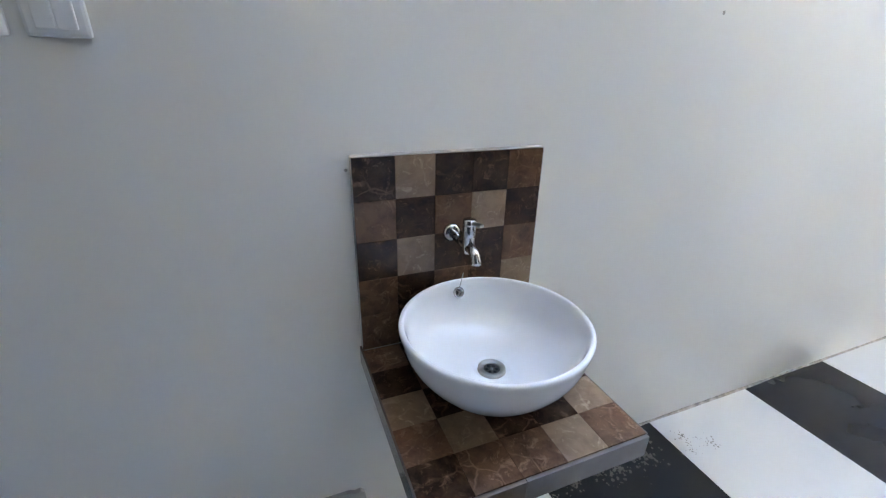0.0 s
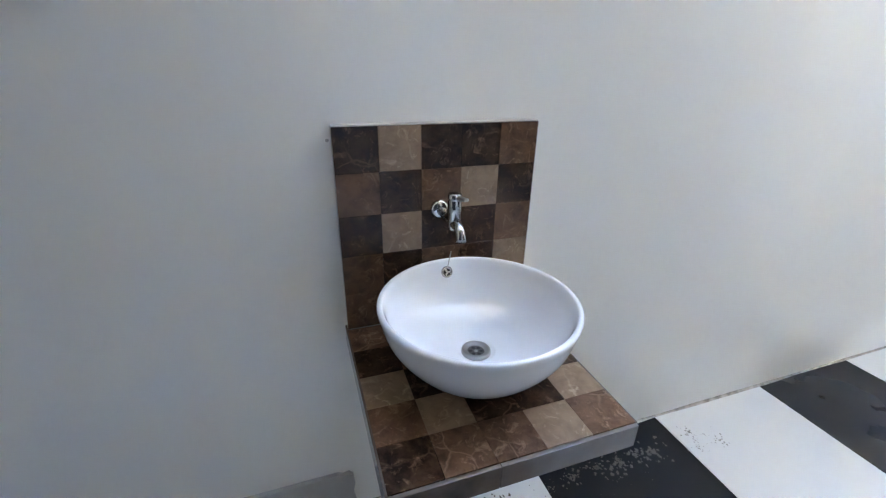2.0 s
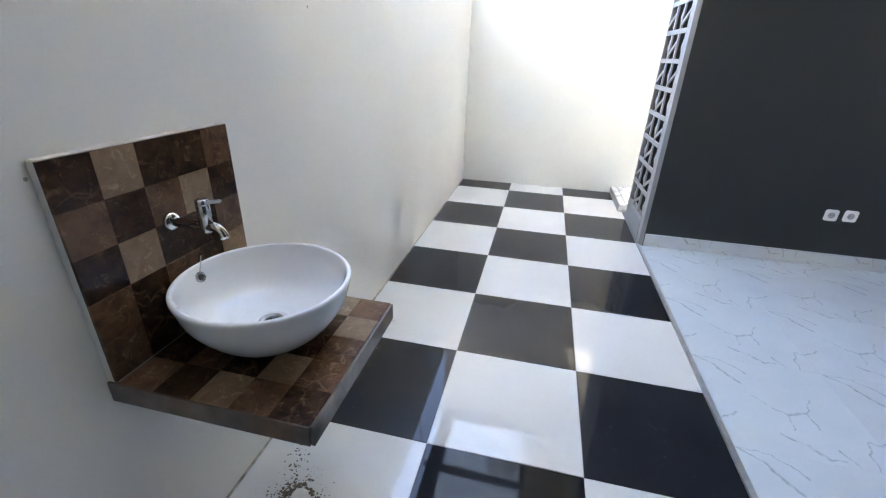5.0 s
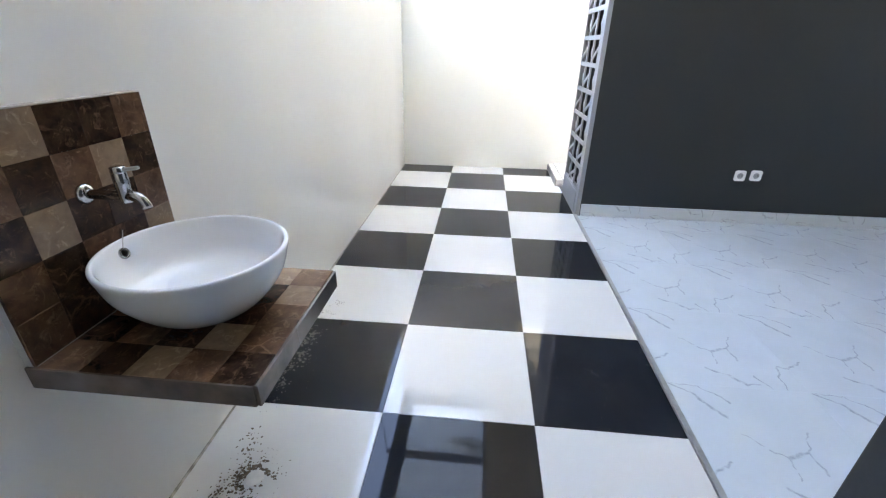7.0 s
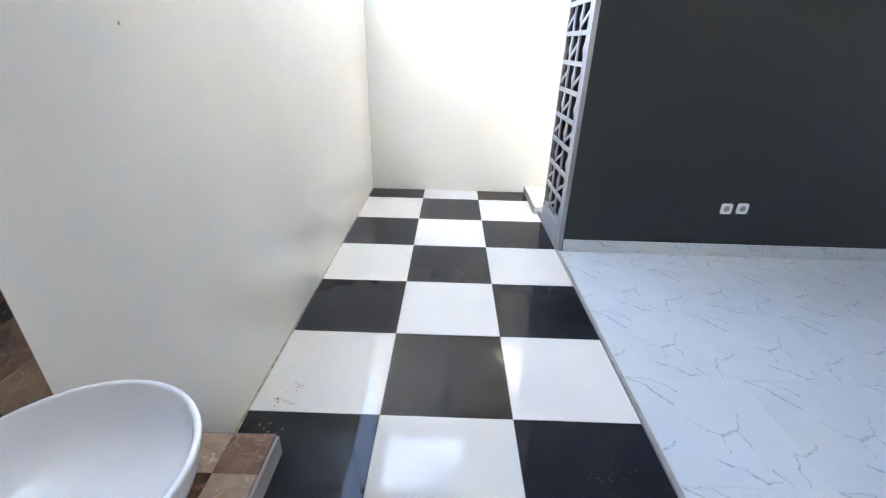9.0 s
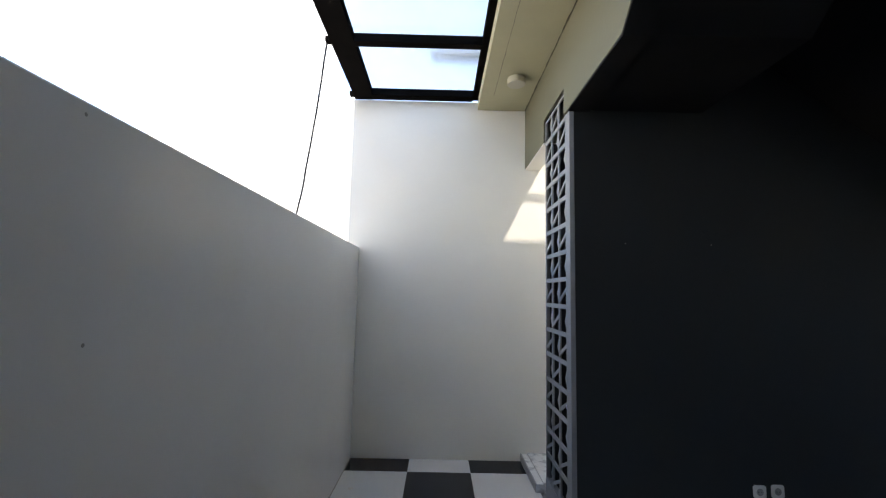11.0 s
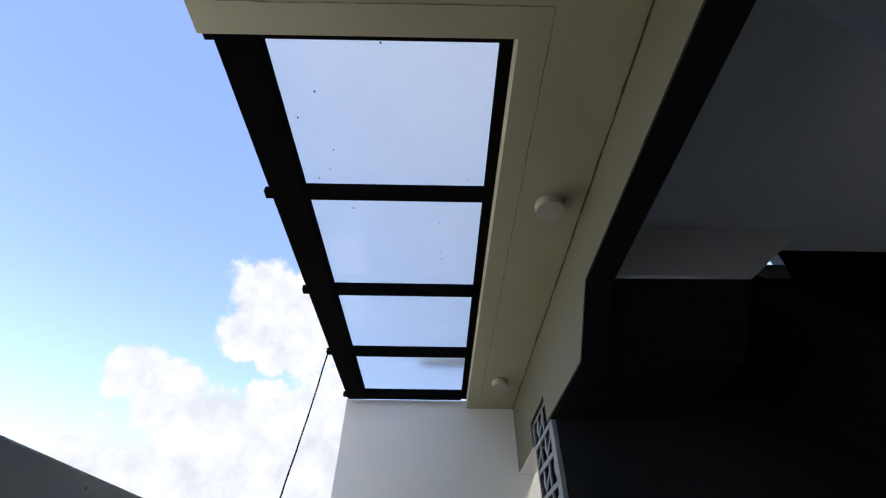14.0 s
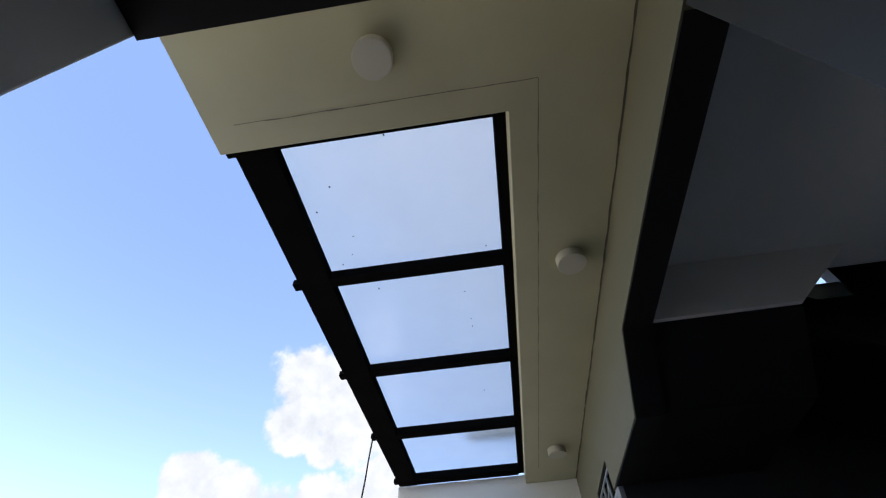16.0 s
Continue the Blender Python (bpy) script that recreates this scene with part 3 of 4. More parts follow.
skirt_left = solid("baseboard_left", prism([(BACK, 0.0), (1.772, 0.0), (1.777, 0.05), (1.771, 0.085), (1.778, 0.12), (1.775, 0.155), (1.762, 0.168), (1.745, 0.163), (1.73, 0.172), (BACK, 0.172)], "x", -0.001, 0.014, 0.0015), SKIRT, "grey tiled skirting with a chipped end", "skirting", "structure")

# ---- skylight ----
skylight = empty("skylight", pose(0, 0, 0), "black steel skylight frame with frosted panes", "skylight", kind="structure")
part("main_beam", boxes((-0.115, 0.088, 2.27, FAR, 3.80, 3.880), bevel=0.004), METAL_BLACK, skylight)
part("side_rail", boxes((1.184, 1.262, 2.27, FAR, 3.82, 3.880), bevel=0.004), METAL_BLACK, skylight)
BARS = [(2.264, 2.316), (3.205, 3.277), (4.208, 4.280), (5.208, 5.290), (6.185, 6.308)]
for k, (a, b) in enumerate(BARS):
    part("cross_bar", boxes((0.088, 1.184, a, b, 3.803, 3.879), bevel=0.003), METAL_BLACK, skylight)
    part("bracket", boxes((-0.165, -0.114, (a + b) / 2 - 0.02, (a + b) / 2 + 0.04, 3.815, 3.86), bevel=0.003), METAL_BLACK, skylight)
for (a, b), (c, d) in zip(BARS, BARS[1:]):
    part("pane", boxes((-0.02, 1.24, b - 0.05, c + 0.05, 3.882, 3.890)), PANE, skylight)

specks = bmesh.new()
for x, y in ((0.264, 2.604), (0.142, 2.754), (0.299, 2.958), (0.255, 3.094), (0.175, 3.165), (1.088, 3.165), (0.627, 2.355), (0.928, 3.821), (0.929, 3.904), (0.912, 3.539), (0.349, 3.41), (0.95, 4.75)):
    r = bmesh.ops.create_icosphere(specks, subdivisions=1, radius=random.uniform(0.0035, 0.0065))
    bmesh.ops.transform(specks, verts=r["verts"], matrix=Matrix.LocRotScale((x, y, 3.880), None, (1.0, 1.3, 0.35)))
tagged(part("speck", specks, CABLE, skylight, "tiny dark specks under the panes"), kind="stuff")
# added strip and foot cast the soft dark patch on the last pane
part("flashing", boxes((0.72, 1.19, 5.45, 5.64, 3.965, 3.975)), ALU, skylight, "added grey strip that darkens the pane below")
part("flashing_foot", boxes((1.19, 1.23, 5.47, 5.60, 3.890, 3.975)), ALU, skylight)

# ---- soffit lamps ----


def lamp(m):
    ob = empty("ceiling_lamp", m, "round cream surface-mounted ceiling lamp, switched off", "lamp", "soffit lamps")
    part("housing", lathe([(0, 0), (0.066, 0), (0.066, -0.006), (0.081, -0.007), (0.083, -0.009), (0.083, -0.064), (0.082, -0.066), (0.079, -0.066)], 72), LAMP, ob)
    part("diffuser", lathe([(0.0785, -0.064), (0.0785, -0.0665), (0.077, -0.067), (0, -0.067)], 72), LAMP, ob, "flat cream diffuser")
    return ob


first_lamp = lamp(pose(0.695, 1.935, SOF))
for x, y in ((1.558, 3.195), (1.54, 5.58)):
    copy_thing(first_lamp, pose(x, y, SOF))

# ---- wash corner: splash panel, counter, basin, tap ----
Y0, Y1, PANEL_T, COUNTER_T = 1.796, 2.289, 1.203, 0.699
SPLASH = ("dlddm", "mdmld", "dlddm", "mdmdl", "mddmm")
SLAB = ("mdmdm", "dmddd", "ldmdd", "mlddl", "dmmlm")


def small_tile(size_a, size_b, thick):
    """A little tile in its own plane: a along x, b along y, face up."""
    return boxes((-size_a / 2, size_a / 2, -size_b / 2, size_b / 2, -thick, 0), bevel=0.0005)


def tiled(parent, rows, size, place):
    """Lays marble tiles over a thing; place(i, j) gives the pose of the tile in row i, column j."""
    made = {}
    for i, row in enumerate(rows):
        for j, kind in enumerate(row):
            if kind not in made:
                made[kind] = mesh_of("marble_tile", small_tile(size[0] - 0.0007, size[1] - 0.0007, 0.008), BROWN[kind])
            ob = new("marble_tile", made[kind])
            ob.parent = parent
            ob.matrix_parent_inverse = parent.matrix_world.inverted()
            ob.matrix_world = place(i, j)


WIDE, TALL = (Y1 - Y0) / 5, 0.1005
splash = empty("splash_panel", pose(0, Y0, COUNTER_T), "chequered brown marble splash panel on the wall", "splashback")
bpy.context.view_layer.update()
part("backing", boxes((0.0, 0.0185, 0, Y1 - Y0, 0, PANEL_T - COUNTER_T), bevel=0.001), WHITE, splash, "white plastered backing")
tiled(splash, SPLASH, (WIDE, TALL), lambda i, j: Matrix.Translation((0.026, Y0 + (j + 0.5) * WIDE, PANEL_T - (i + 0.5) * TALL)) @ Matrix(((0, 0, 1, 0), (1, 0, 0, 0), (0, 1, 0, 0), (0, 0, 0, 1))))

CAULK = mat("pale_sealant", (0.55, 0.50, 0.46), 0.7, spread=0.15, scale=30)
part("top_line", boxes((0.003, 0.0255, 0.0, Y1 - Y0, PANEL_T - COUNTER_T + 0.0005, PANEL_T - COUNTER_T + 0.0035), bevel=0.001), CAULK, splash, "thin pale sealant line")
part("side_line", boxes((0.003, 0.0250, Y1 - Y0 + 0.0005, Y1 - Y0 + 0.0025, 0.001, PANEL_T - COUNTER_T), bevel=0.0008), CAULK, splash)

DEEP, Y0, Y1 = 0.512, 1.795, 2.286
counter = empty("basin_counter", pose(0, Y0, COUNTER_T - 0.055), "brown marble tiled wall-hung basin counter", "counter")
bpy.context.view_layer.update()
FRONT_TILE = mat("front_edge_tile", (0.15, 0.125, 0.11), 0.14, spread=0.12, scale=14, bump=0.1)
EDGE_TILE = mat("edge_tile", (0.125, 0.098, 0.082), 0.12, spread=0.35, scale=14, bump=0.1)
part("slab", boxes((-0.05, DEEP - 0.008, 0.006, Y1 - Y0 - 0.004, 0.002, 0.046), bevel=0.001), EDGE, counter, "grey cement slab")
part("front_edge", boxes((DEEP - 0.008, DEEP, 0.0, 0.198, 0, 0.054), bevel=0.0015), EDGE_TILE, counter, "glossy dark brown edge tile")
part("front_edge", boxes((DEEP - 0.008, DEEP, 0.199, Y1 - Y0, 0, 0.054), bevel=0.0015), FRONT_TILE, counter, "glossy grey-brown edge tile")
part("side_edge", boxes((0.001, DEEP - 0.009, -0.004, 0.006, 0, 0.054), bevel=0.0015), EDGE_TILE, counter)
part("side_edge", boxes((0.001, DEEP - 0.009, Y1 - Y0 - 0.004, Y1 - Y0 + 0.004, 0, 0.054), bevel=0.0015), EDGE_TILE, counter)
LONG, WIDE = (DEEP - 0.009 - 0.027) / 5, (Y1 - Y0) / 5
tiled(counter, SLAB, (LONG, WIDE), lambda i, j: pose(0.027 + (i + 0.5) * LONG, Y0 + (j + 0.5) * WIDE, COUNTER_T))

BX, BY = 0.258, 2.05
basin = empty("wash_basin", pose(BX, BY, COUNTER_T), "round white glazed ceramic vessel basin on the counter", "basin")
outer = [(0.0, 0.002), (0.075, 0.002), (0.085, 0.003), (0.11, 0.014), (0.145, 0.040), (0.178, 0.078), (0.200, 0.115), (0.212, 0.156), (0.2155, 0.170), (0.2145, 0.1765), (0.2095, 0.179), (0.2045, 0.177), (0.2005, 0.168), (0.1905, 0.137), (0.1675, 0.100), (0.136, 0.073), (0.098, 0.0565), (0.062, 0.0495), (0.042, 0.0475), (0.035, 0.047), (0.030, 0.041), (0.0, 0.041)]


def rounded(profile, steps=4):
    """A smooth curve through the profile's points."""
    pts = [Vector(p) for p in profile]
    out = []
    for k in range(len(pts) - 1):
        a, b, c, d = pts[max(k - 1, 0)], pts[k], pts[k + 1], pts[min(k + 2, len(pts) - 1)]
        for q in range(steps):
            f = q / steps
            v = 0.5 * (2 * b + (c - a) * f + (2 * a - 5 * b + 4 * c - d) * f * f + (3 * b - a - 3 * c + d) * f ** 3)
            out.append((max(v.x, 0.0), v.y))
    return out + [tuple(pts[-1])]


part("bowl", lathe([(r * 0.991, z) for r, z in [outer[0]] + rounded(outer[1:-3]) + outer[-2:]], 96), CERAMIC, basin, smooth=True)
drain = part("drain", lathe([(0.019, 0.0440), (0.0195, 0.0475), (0.0205, 0.0482), (0.027, 0.0500), (0.030, 0.0500), (0.0325, 0.0488), (0.033, 0.043)], 40), STEEL, basin, "dull steel drain ring", smooth=True)
part("drain_cup", lathe([(0.0, 0.0448), (0.019, 0.0448), (0.0193, 0.0444)], 32), mat("dull_dark_steel", (0.16, 0.155, 0.15), 0.4, metal=1.0, spread=0.2, scale=60), drain)
part("drain_boss", lathe([(0.0, 0.0466), (0.0035, 0.0464), (0.0045, 0.0446)], 16), STEEL, drain, smooth=True)
for k in range(6):
    a = 2 * math.pi * k / 6 + 0.2
    hole = part("drain_hole", lathe([(0.0, 0.0453), (0.0040, 0.0453), (0.0043, 0.0447)], 12), HOLE, drain)
    hole.location = (0.0115 * math.cos(a), 0.0115 * math.sin(a), 0)
over = part("overflow_ring", lathe([(0.0, -0.003), (0.007, -0.003), (0.0075, 0.001), (0.0105, 0.002), (0.012, 0.0), (0.012, -0.004)], 24), CHROME, basin, "chrome overflow ring", smooth=True)
over.matrix_basis = pose(-0.1885, -0.004, 0.150, 0, 68, 0) @ Matrix.Scale(1.22, 4)
part("overflow_hole", lathe([(0.0, 0.0004), (0.006, 0.0004), (0.0066, -0.001)], 16), HOLE, over)
for turn in (90, 210, 330):
    arm = part("overflow_arm", boxes((0.0, 0.0075, -0.0019, 0.0019, 0.0004, 0.0018)), CHROME, over)
    arm.matrix_basis = pose(0, 0, 0, 0, 0, turn)
part("chain", tube([(-0.192, -0.002, 0.160), (-0.186, 0.000, 0.185), (-0.180, 0.002, 0.21)], 0.0012, 6), STEEL, basin, "fine plug chain")

TAP_Y, TAP_Z = 2.038, 1.003
tap = empty("wall_tap", pose(0.026, TAP_Y, TAP_Z), "chrome wall-mounted lever tap", "tap")


def along_x(bm, m=Matrix.Identity(4)):
    bmesh.ops.transform(bm, verts=bm.verts, matrix=m @ Matrix.Rotation(radians(90), 4, "Y"))
    return bm


part("flange", along_x(lathe([(0, 0), (0.0235, 0), (0.024, 0.005), (0.019, 0.011), (0.011, 0.014), (0, 0.014)], 36)), CHROME, tap, smooth=True)
part("pipe", along_x(lathe([(0.0115, 0.01), (0.0115, 0.060), (0.0125, 0.062), (0.0128, 0.086), (0.0122, 0.089), (0.0122, 0.094)], 28)), CHROME, tap, smooth=True)
part("body", lathe([(0, -0.016), (0.011, -0.0155), (0.0140, -0.010), (0.0148, 0.0), (0.0148, 0.024), (0.0156, 0.026), (0.0156, 0.052), (0.0150, 0.0535), (0.0150, 0.0545), (0.0156, 0.056), (0.0153, 0.066), (0.0142, 0.068), (0, 0.0685)], 32), CHROME, tap, smooth=True).location = (0.103, 0, 0.0)
part("spout", tube([(0.107, 0, 0.0), (0.122, 0, 0.001), (0.134, 0, -0.003), (0.143, 0, -0.011), (0.147, 0, -0.020), (0.148, 0, -0.027)], [0.0130, 0.0122, 0.0115, 0.0110, 0.0112, 0.0120], 20), CHROME, tap, smooth=True)
part("spout_mouth", lathe([(0, 0.0), (0.0100, 0.0), (0.0100, 0.001)], 20), HOLE, tap).location = (0.148, 0, -0.0275)
# duller steel than the tap, in place of dark reflections on the lever
lever = part("lever", boxes((-0.004, 0.040, -0.0065, 0.0065, -0.0035, 0.0035), bevel=0.0025), STEEL, tap, "metal lever, duller to echo its dark reflections")
lever.matrix_basis = pose(0.107, 0.002, 0.060, 0, -6, 12)

# ---- breeze-block screen ----
SX, SY, SZ, CELL_Y, CELL_Z = 1.785, 4.865, 0.19, 0.198, 0.2025
screen = empty("breeze_block_screen", pose(SX, SY, 0), "pale grey painted breeze-block screen on a plinth", "screen")


def block_bm(flip):
    """A hollow block with crooked ribs inside."""
    a, b, w, d = CELL_Y, CELL_Z, 0.016, 0.013
    bm = boxes((0, d, 0, a, 0, w), (0, d, 0, a, b - w, b), (0, d, 0, w, w, b - w), (0, d, a - w, a, w, b - w))
    if flip:
        ribs = ([(w * 0.8, 0.122), (a - w * 0.8, 0.036), (a - w * 0.8, 0.064), (w * 0.8, 0.146)],)
    else:
        ribs = ([(w * 0.8, 0.035), (0.038, 0.066), (0.060, 0.098), (0.040, 0.125), (w * 0.8, b * 0.85)],)
    for pts in ribs:
        rib = prism([(p, q) for p, q in pts], "x", 0.002, d - 0.001)
        tmp = bpy.data.meshes.new("rib")
        rib.to_mesh(tmp)
        rib.free()
        bm.from_mesh(tmp)
        bpy.data.meshes.remove(tmp)
    return bm


block_meshes = [mesh_of("breeze_block", block_bm(f), BLOCK) for f in (False, True)]
for r in range(15):
    for c in range(3):
        ob = new("breeze_block", block_meshes[(r + c) % 2])
        ob.parent = screen
        ob.location = (0.0, c * CELL_Y, SZ + r * CELL_Z)
part("near_post", boxes((0.0, 0.035, -0.089, -0.001, 0.0, 3.042), bevel=0.003), BLOCK, screen)
part("plinth", boxes((-0.004, 0.05, 0.0, 3 * CELL_Y + 0.01, 0.0, SZ - 0.001), bevel=0.003), BLOCK, screen)

# black strip drawn in for the shaded gap above the blocks
part("top_rail", boxes((0.0, 0.034, -0.005, 3 * CELL_Y + 0.013, SZ + 15 * CELL_Z + 0.001, SZ + 15 * CELL_Z + 0.018), bevel=0.002), METAL_BLACK, screen, "dark strip standing in for the shadow gap")
part("far_rail", boxes((0.0, 0.034, 3 * CELL_Y + 0.001, 3 * CELL_Y + 0.012, SZ, SZ + 15 * CELL_Z), bevel=0.002), BLOCK, screen)

scrap = bmesh.new()
bmesh.ops.create_icosphere(scrap, subdivisions=2, radius=0.022)
for v in scrap.verts:
    v.co *= 1 + random.uniform(-0.45, 0.45)
    v.co.x *= 0.5
bmesh.ops.translate(scrap, verts=scrap.verts, vec=(1.797, 4.905, 0.91))
solid("plastic_scrap", scrap, mat("lilac_plastic", (0.55, 0.52, 0.78), 0.3, spread=0.2, scale=40), "crumpled lilac plastic scrap stuck in the screen", "litter")

kerb = solid("stone_kerb", boxes((1.735, 1.80, 5.62, FAR - 0.002, -0.002, 0.07), (1.80, 3.39, 5.62, FAR - 0.002, 0.02, 0.085), bevel=0.003), KERB, "white pebble-patterned raised bed edge by the screen", "kerb", kind="structure")

solid("trim_kerb_edge", boxes((1.731, 1.7345, 5.62, FAR - 0.003, 0.0, 0.074), (1.7345, 1.741, 5.62, FAR - 0.003, 0.0705, 0.074)), ALU, "grey metal edging strip along the stone kerb", "edging", "structure")

# unseen cover over the light well: slats stripe the sun patch, sheet dims it
for y in (6.00, 6.16):
    solid("roof_slat", boxes((1.965, 3.41, y, y + 0.018, 3.80, 3.835)), METAL_BLACK, "thin roof slat over the light well", "slat", group="light well slats")
solid("sun_dimmer_sheet", boxes((1.965, 3.45, 5.80, FAR + 0.1, 3.925, 3.932)), SHEET, "unseen translucent sheet added to dim the sun patch", "roof sheet")

# ---- sockets, switch, cable ----


def socket(m):
    ob = empty("power_socket", m, "white round-hole wall power socket", "socket", "wall sockets")
    turns = [(0.027 * sx + 0.016 * math.cos(radians(q + k * 22.5)), 0.027 * sz + 0.016 * math.sin(radians(q + k * 22.5))) for sx, sz, q in ((1, 1, 0), (-1, 1, 90), (-1, -1, 180), (1, -1, 270)) for k in range(5)]
    part("plate", prism(turns, "y", -0.009, 0.0, 0.0015), PLASTIC, ob)
    # raised disc, grey in place of the shade inside a recessed well
    ring = lathe([(0.0, 0.0006), (0.0185, 0.0006), (0.0195, 0.0025), (0.0215, 0.003), (0.0235, 0.0)], 28)
    bmesh.ops.transform(ring, verts=ring.verts, matrix=pose(0, -0.009, 0, 90, 0, 0))
    part("well", ring, mat("socket_well_shade", (0.34, 0.34, 0.35), 0.5), ob, smooth=True)
    pins = bmesh.new()
    for x in (-0.0095, 0.0095):
        r = bmesh.ops.create_cone(pins, cap_ends=True, segments=12, radius1=0.003, radius2=0.003, depth=0.003)
        bmesh.ops.transform(pins, verts=r["verts"], matrix=pose(x, -0.0086, 0, 90, 0, 0))
    part("pin_holes", pins, HOLE, ob)
    return ob


first_socket = socket(pose(3.045, 4.776, 0.407))
copy_thing(first_socket, pose(3.167, 4.776, 0.412))



def light_switch(m):
    ob = empty("light_switch", m, "white rocker light switch on the white wall", "switch", "switches by the wash corner")
    part("plate", boxes((0.0, 0.011, -0.044, 0.044, -0.044, 0.044), bevel=0.006), PLASTIC, ob)
    for y in (-0.0145, 0.0145):
        part("rocker", boxes((0.008, 0.0145, y - 0.0138, y + 0.0138, -0.032, 0.032), bevel=0.002), PLASTIC, ob)
    return ob


first_switch = light_switch(pose(0.0, 1.345, 1.464))
copy_thing(first_switch, pose(0.0, 1.237, 1.464))

drop = [(-0.158, 3.84), (-0.198, 3.4), (-0.240, 3.009), (-0.283, 2.62), (-0.336, 2.283), (-0.42, 1.5), (-0.47, -0.2)]
run = []
for (x0, z0), (x1, z1) in zip(drop, drop[1:]):
    for k in range(5):
        f = k / 5
        z = z0 + (z1 - z0) * f
        run.append((x0 + (x1 - x0) * f + 0.006 * noise.noise((z * 5.0, 1.7, 0.0)), 5.27 + 0.006 * noise.noise((z * 4.0, 6.1, 0.0)), z))
cable = solid("hanging_cable", tube(run, 0.0075, 8), CABLE, "thin black cable hanging from the skylight frame", "cable", smooth=True)

# nail holes and filler marks on the walls
def wall_mark(m, size):
    ob = solid("wall_mark", lathe([(0, 0.0015), (size * 0.6, 0.0012), (size, 0.0)], 14), mat("old_filler", (0.40, 0.38, 0.34), 0.8, spread=0.2, scale=50), "small dark filler mark on the painted wall", "mark", "structure", "filler marks")
    ob.matrix_world = m


for y, z, size in ((2.850, 1.541, 0.0055), (2.787, 2.098, 0.005), (1.788, 1.172, 0.004)):
    wall_mark(pose(0.0, y, z, 0, 90, 0), size)
for x, z in ((2.792, 2.071), (2.179, 2.067)):
    wall_mark(pose(x, 4.776, z, 90, 0, 0), 0.004)

# dirty joint where the white wall meets the tiles
joint = bmesh.new()
steps = 110
rows = [[], [], []]
for k in range(steps + 1):
    y = 1.78 + (FAR - 1.79) * k / steps
    w = 0.004 + 0.006 * max(0.0, noise.noise((y * 4.0, 0.3, 0.0)) + 0.35)
    for row, (x, z) in zip(rows, ((0.0, 0.004 + w * 0.6), (w * 0.6, 0.003), (w + 0.002, 0.0005))):
        row.append(joint.verts.new((x, y, z)))
for a, b in zip(rows, rows[1:]):
    for k in range(steps):
        joint.faces.new((a[k], a[k + 1], b[k + 1], b[k]))
bmesh.ops.recalc_face_normals(joint, faces=joint.faces)
solid("trim_wall_joint", joint, mat("dirty_joint", (0.30, 0.27, 0.23), 0.9, spread=0.5, scale=30, bump=0.4), "uneven dirty grout joint along the wall foot", "joint", "structure")

# ---- dirt on the floor: cement round the floor drain, flecks, rubble ----
CEMENT = mat("dried_dirty_cement", (0.13, 0.095, 0.065), 0.9, spread=0.5, scale=60, bump=0.6, bump_scale=120)


def flecks(centre, reach, count, size, stretch=1.0):
    """Small flat crusts scattered thickest round a centre."""
    bm = bmesh.new()
    for _ in range(count):
        a, r = random.uniform(0, 2 * math.pi), reach * abs(random.gauss(0, 0.45))
        x, y = centre[0] + r * math.cos(a), centre[1] + stretch * r * math.sin(a)
        s = size * random.uniform(0.3, 1.0)
        ring = [bm.verts.new((x + s * random.uniform(0.4, 1.2) * math.cos(k * 0.9), y + s * random.uniform(0.4, 1.2) * math.sin(k * 0.9), 0.0012)) for k in range(7)]
        tip = bm.verts.new((x, y, 0.0012 + 0.12 * s))
        for k in range(7):
            bm.faces.new((ring[k], ring[(k + 1) % 7], tip))
    return bm


def crust_ring(centre, inner, outer, count, size):
    """Broken crust round a centre: thick on some sides, missing on others."""
    bm = bmesh.new()
    while count:
        a, r = random.uniform(0, 2 * math.pi), random.uniform(inner, outer)
        if noise.noise((1.6 * math.cos(a), 1.6 * math.sin(a), 40 * r)) + 0.35 * math.cos(a - 2.6) < random.uniform(-0.25, 0.35):
            continue
        count -= 1
        x, y = centre[0] + r * math.cos(a), centre[1] + r * math.sin(a)
        s = size * random.uniform(0.25, 1.0)
        turn = random.uniform(0, 6.28)
        ring = [bm.verts.new((x + s * random.uniform(0.3, 1.4) * math.cos(turn + k * 0.9), y + s * random.uniform(0.3, 1.0) * math.sin(turn + k * 0.9), 0.0012)) for k in range(7)]
        tip = bm.verts.new((x, y, 0.0015 + 0.08 * s))
        for k in range(7):
            bm.faces.new((ring[k], ring[(k + 1) % 7], tip))
    return bm


DRAIN = (0.235, 2.075)
floor_drain = empty("floor_drain", pose(*DRAIN, 0), "pale round floor drain cap crusted with dirty cement", "drain")
part("cap", lathe([(0, 0.004), (0.026, 0.004), (0.030, 0.002), (0.030, 0.0)], 28), mat("pale_cap", (0.62, 0.60, 0.55), 0.5, spread=0.1, scale=30), floor_drain)
for inner, outer, count, size in ((0.031, 0.050, 70, 0.010), (0.042, 0.080, 70, 0.007), (0.06, 0.12, 70, 0.004)):
    tagged(part("crust", crust_ring((0, 0), inner, outer, count, size), CEMENT, floor_drain, "dried cement crust"), kind="stuff")
for x, y, reach, count in ((-0.09, -0.05, 0.06, 50), (-0.075, 0.10, 0.05, 34), (-0.10, 0.17, 0.05, 16)):
    tagged(part("spatter", flecks((x, y), reach, count, 0.006, 1.4), CEMENT, floor_drain), kind="stuff")
tagged(part("spatter", flecks((-0.05, -0.02), 0.14, 60, 0.005), CEMENT, floor_drain), kind="stuff")
PALE_CEMENT = mat("pale_cement_crust", (0.080, 0.074, 0.066), 0.9, spread=0.3, scale=40)
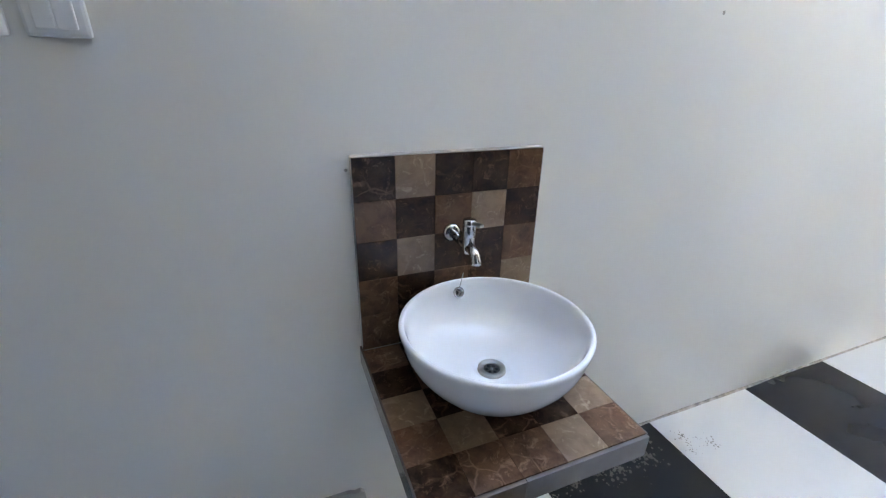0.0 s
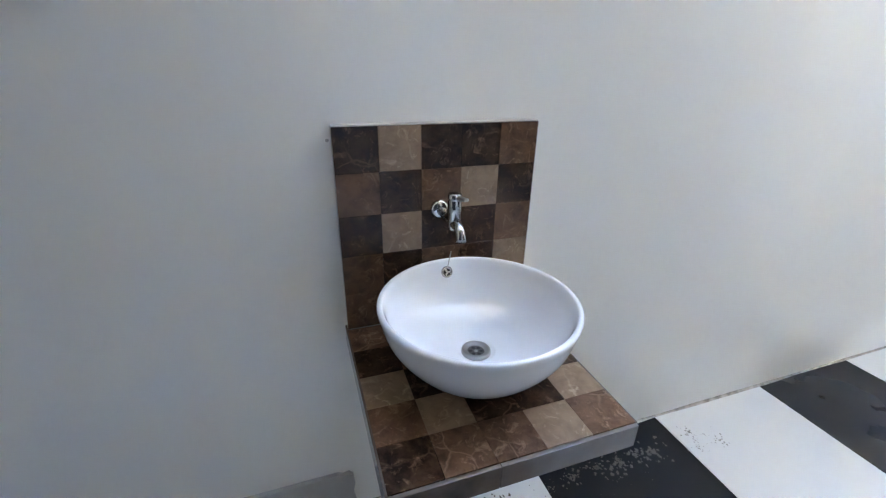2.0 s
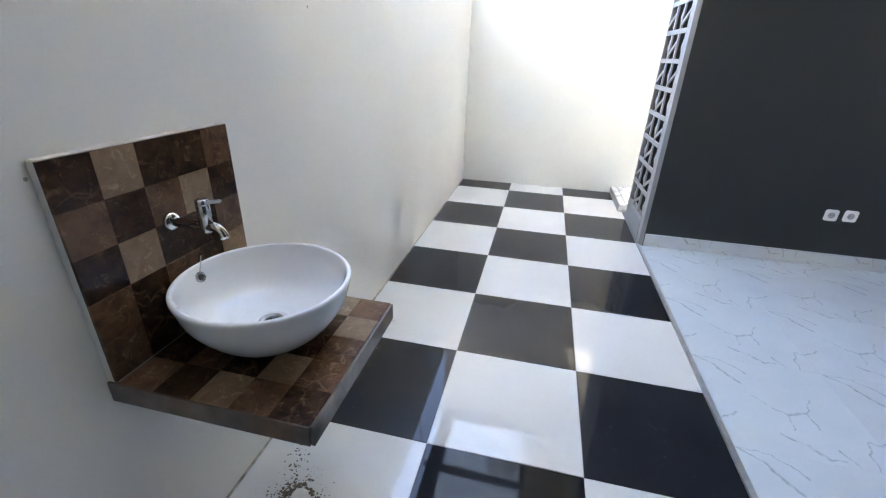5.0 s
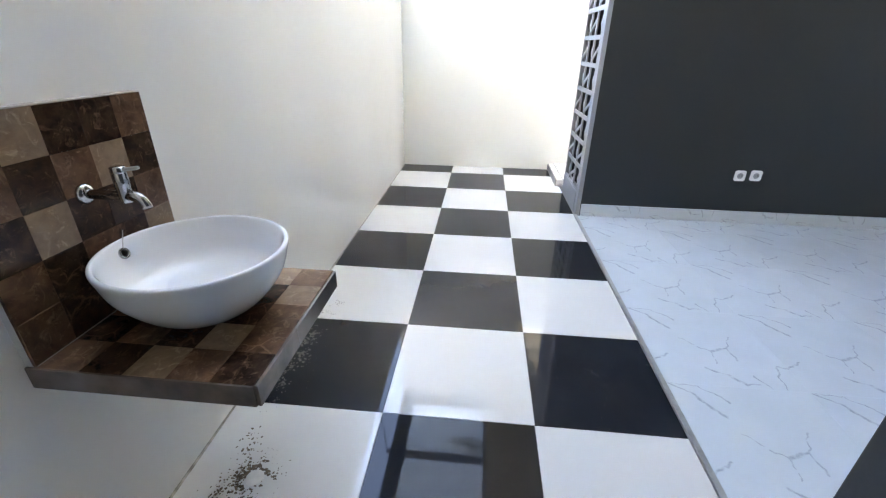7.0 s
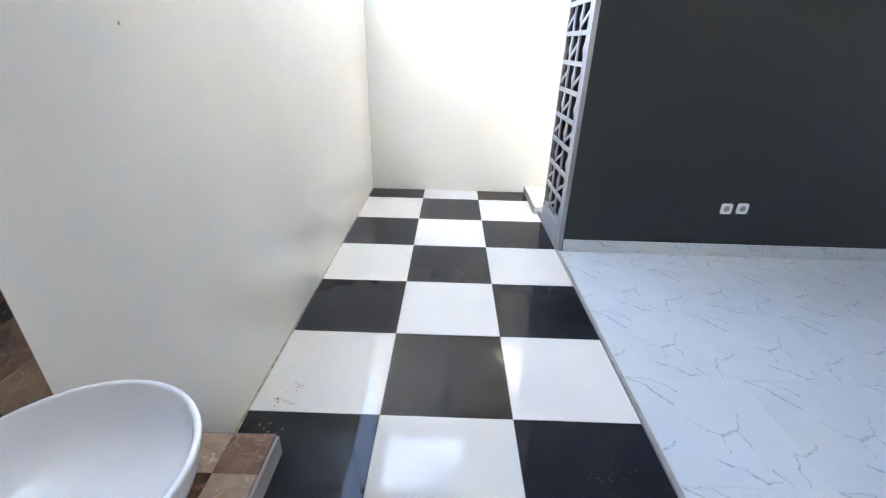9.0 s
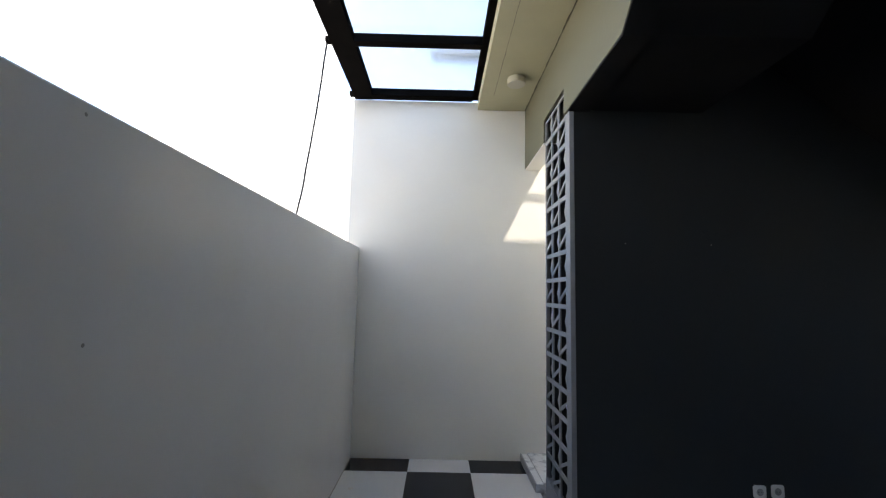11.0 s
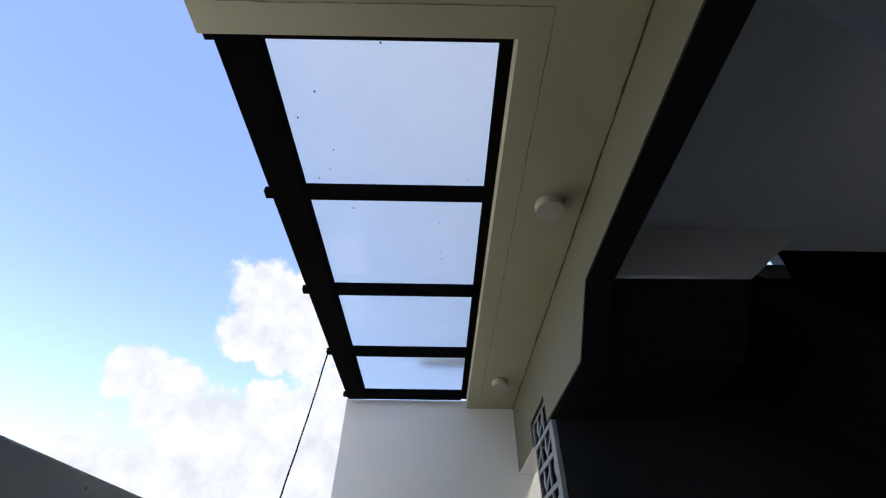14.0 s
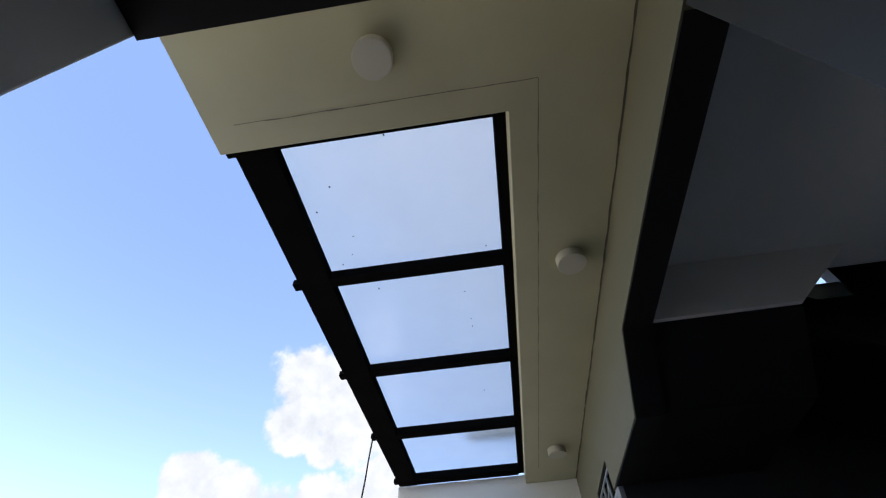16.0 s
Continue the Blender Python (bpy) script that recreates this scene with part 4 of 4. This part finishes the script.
for x, y, reach, count, size in ((0.108, 3.065, 0.045, 26, 0.006), (0.172, 3.05, 0.05, 20, 0.005), (0.178, 3.155, 0.05, 24, 0.0055), (0.15, 3.12, 0.12, 16, 0.004)):
    solid("cement_flecks", flecks((x, y), reach, count, size, 1.3), mat("grey_cement_crust", (0.26, 0.24, 0.21), 0.9, spread=0.4, scale=50), "dried cement flecks on a white floor tile", "dirt", "stuff")
for x, y, reach, count, size in ((0.143, 2.41, 0.05, 16, 0.004), (0.134, 2.505, 0.05, 34, 0.0075), (0.128, 2.62, 0.07, 40, 0.0065), (0.142, 2.71, 0.07, 55, 0.008), (0.128, 2.79, 0.06, 40, 0.008), (0.138, 2.86, 0.06, 44, 0.009), (0.20, 2.65, 0.22, 30, 0.003)):
    solid("cement_smears", flecks((x, y), reach, count, size, 1.5), PALE_CEMENT, "pale cement smears on a black floor tile", "dirt", "stuff")
solid("tile_stain", flecks((0.135, 5.62), 0.035, 26, 0.009, 1.5), mat("tan_grout_stain", (0.46, 0.39, 0.30), 0.9, spread=0.3, scale=40), "dried tan grout stain on a white floor tile", "dirt", "stuff")
solid("dust_specks", flecks((1.50, 2.72), 0.40, 70, 0.0022), mat("pale_dust", (0.22, 0.21, 0.20), 0.9, spread=0.3, scale=60), "pale dust specks on a polished black floor tile", "dirt", "stuff")
solid("corner_rubble", flecks((0.17, FAR - 0.03), 0.09, 40, 0.010, 0.3), mat("yellow_rubble", (0.34, 0.28, 0.18), 0.9, spread=0.3, scale=40), "yellowish mortar crumbs along the end wall", "dirt", "stuff")

# ---- floor tiles ----
GAP = 0.0012


def floor_tile(w, d, gap, edge):
    return boxes((gap, w - gap, gap, d - gap, -0.012, 0.0), bevel=edge)


tile_meshes = {}


def lay(parent, name, x, y, w, d, material):
    key = (round(w, 3), round(d, 3), material.name)
    if key not in tile_meshes:
        tile_meshes[key] = mesh_of(name, floor_tile(w, d, *((0.0003, 0.0003) if material is MARBLE else (GAP, 0.0008))), material)
    ob = new(name, tile_meshes[key])
    ob.parent = parent
    ob.location = (x, y, 0)
    return ob


for col, (x0, x1) in enumerate(((0.002, 0.6), (0.6, 1.2), (1.2, 1.774))):
    for row in range(-1, 8):
        y1, y0 = min(6.0 - 0.6 * row, FAR - 0.002), max(6.0 - 0.6 * (row + 1), 1.778)
        if y1 > y0 + 0.02:
            lay(floor_base, "floor_tile", x0, y0, x1 - x0, y1 - y0, TILE_BLACK if (col + row) % 2 else TILE_WHITE)
for i in range(7):
    for j in range(11):
        x0, y0 = 1.802 + 0.6 * i, 4.505 - 0.6 * j
        w, d = min(0.6, 5.6 - x0), min(0.6, 4.763 - y0)
        if w > 0.02 and y0 + d > BACK:
            lay(room_base, "marble_floor_tile", x0, y0, w, d, MARBLE)
for i in range(3):
    for j in range(6):
        x0, y1 = 0.6 * i, 1.76 - 0.6 * j
        lay(room_base, "marble_floor_tile", x0, max(y1 - 0.6, BACK), 0.598, min(0.6, y1 - BACK), MARBLE)
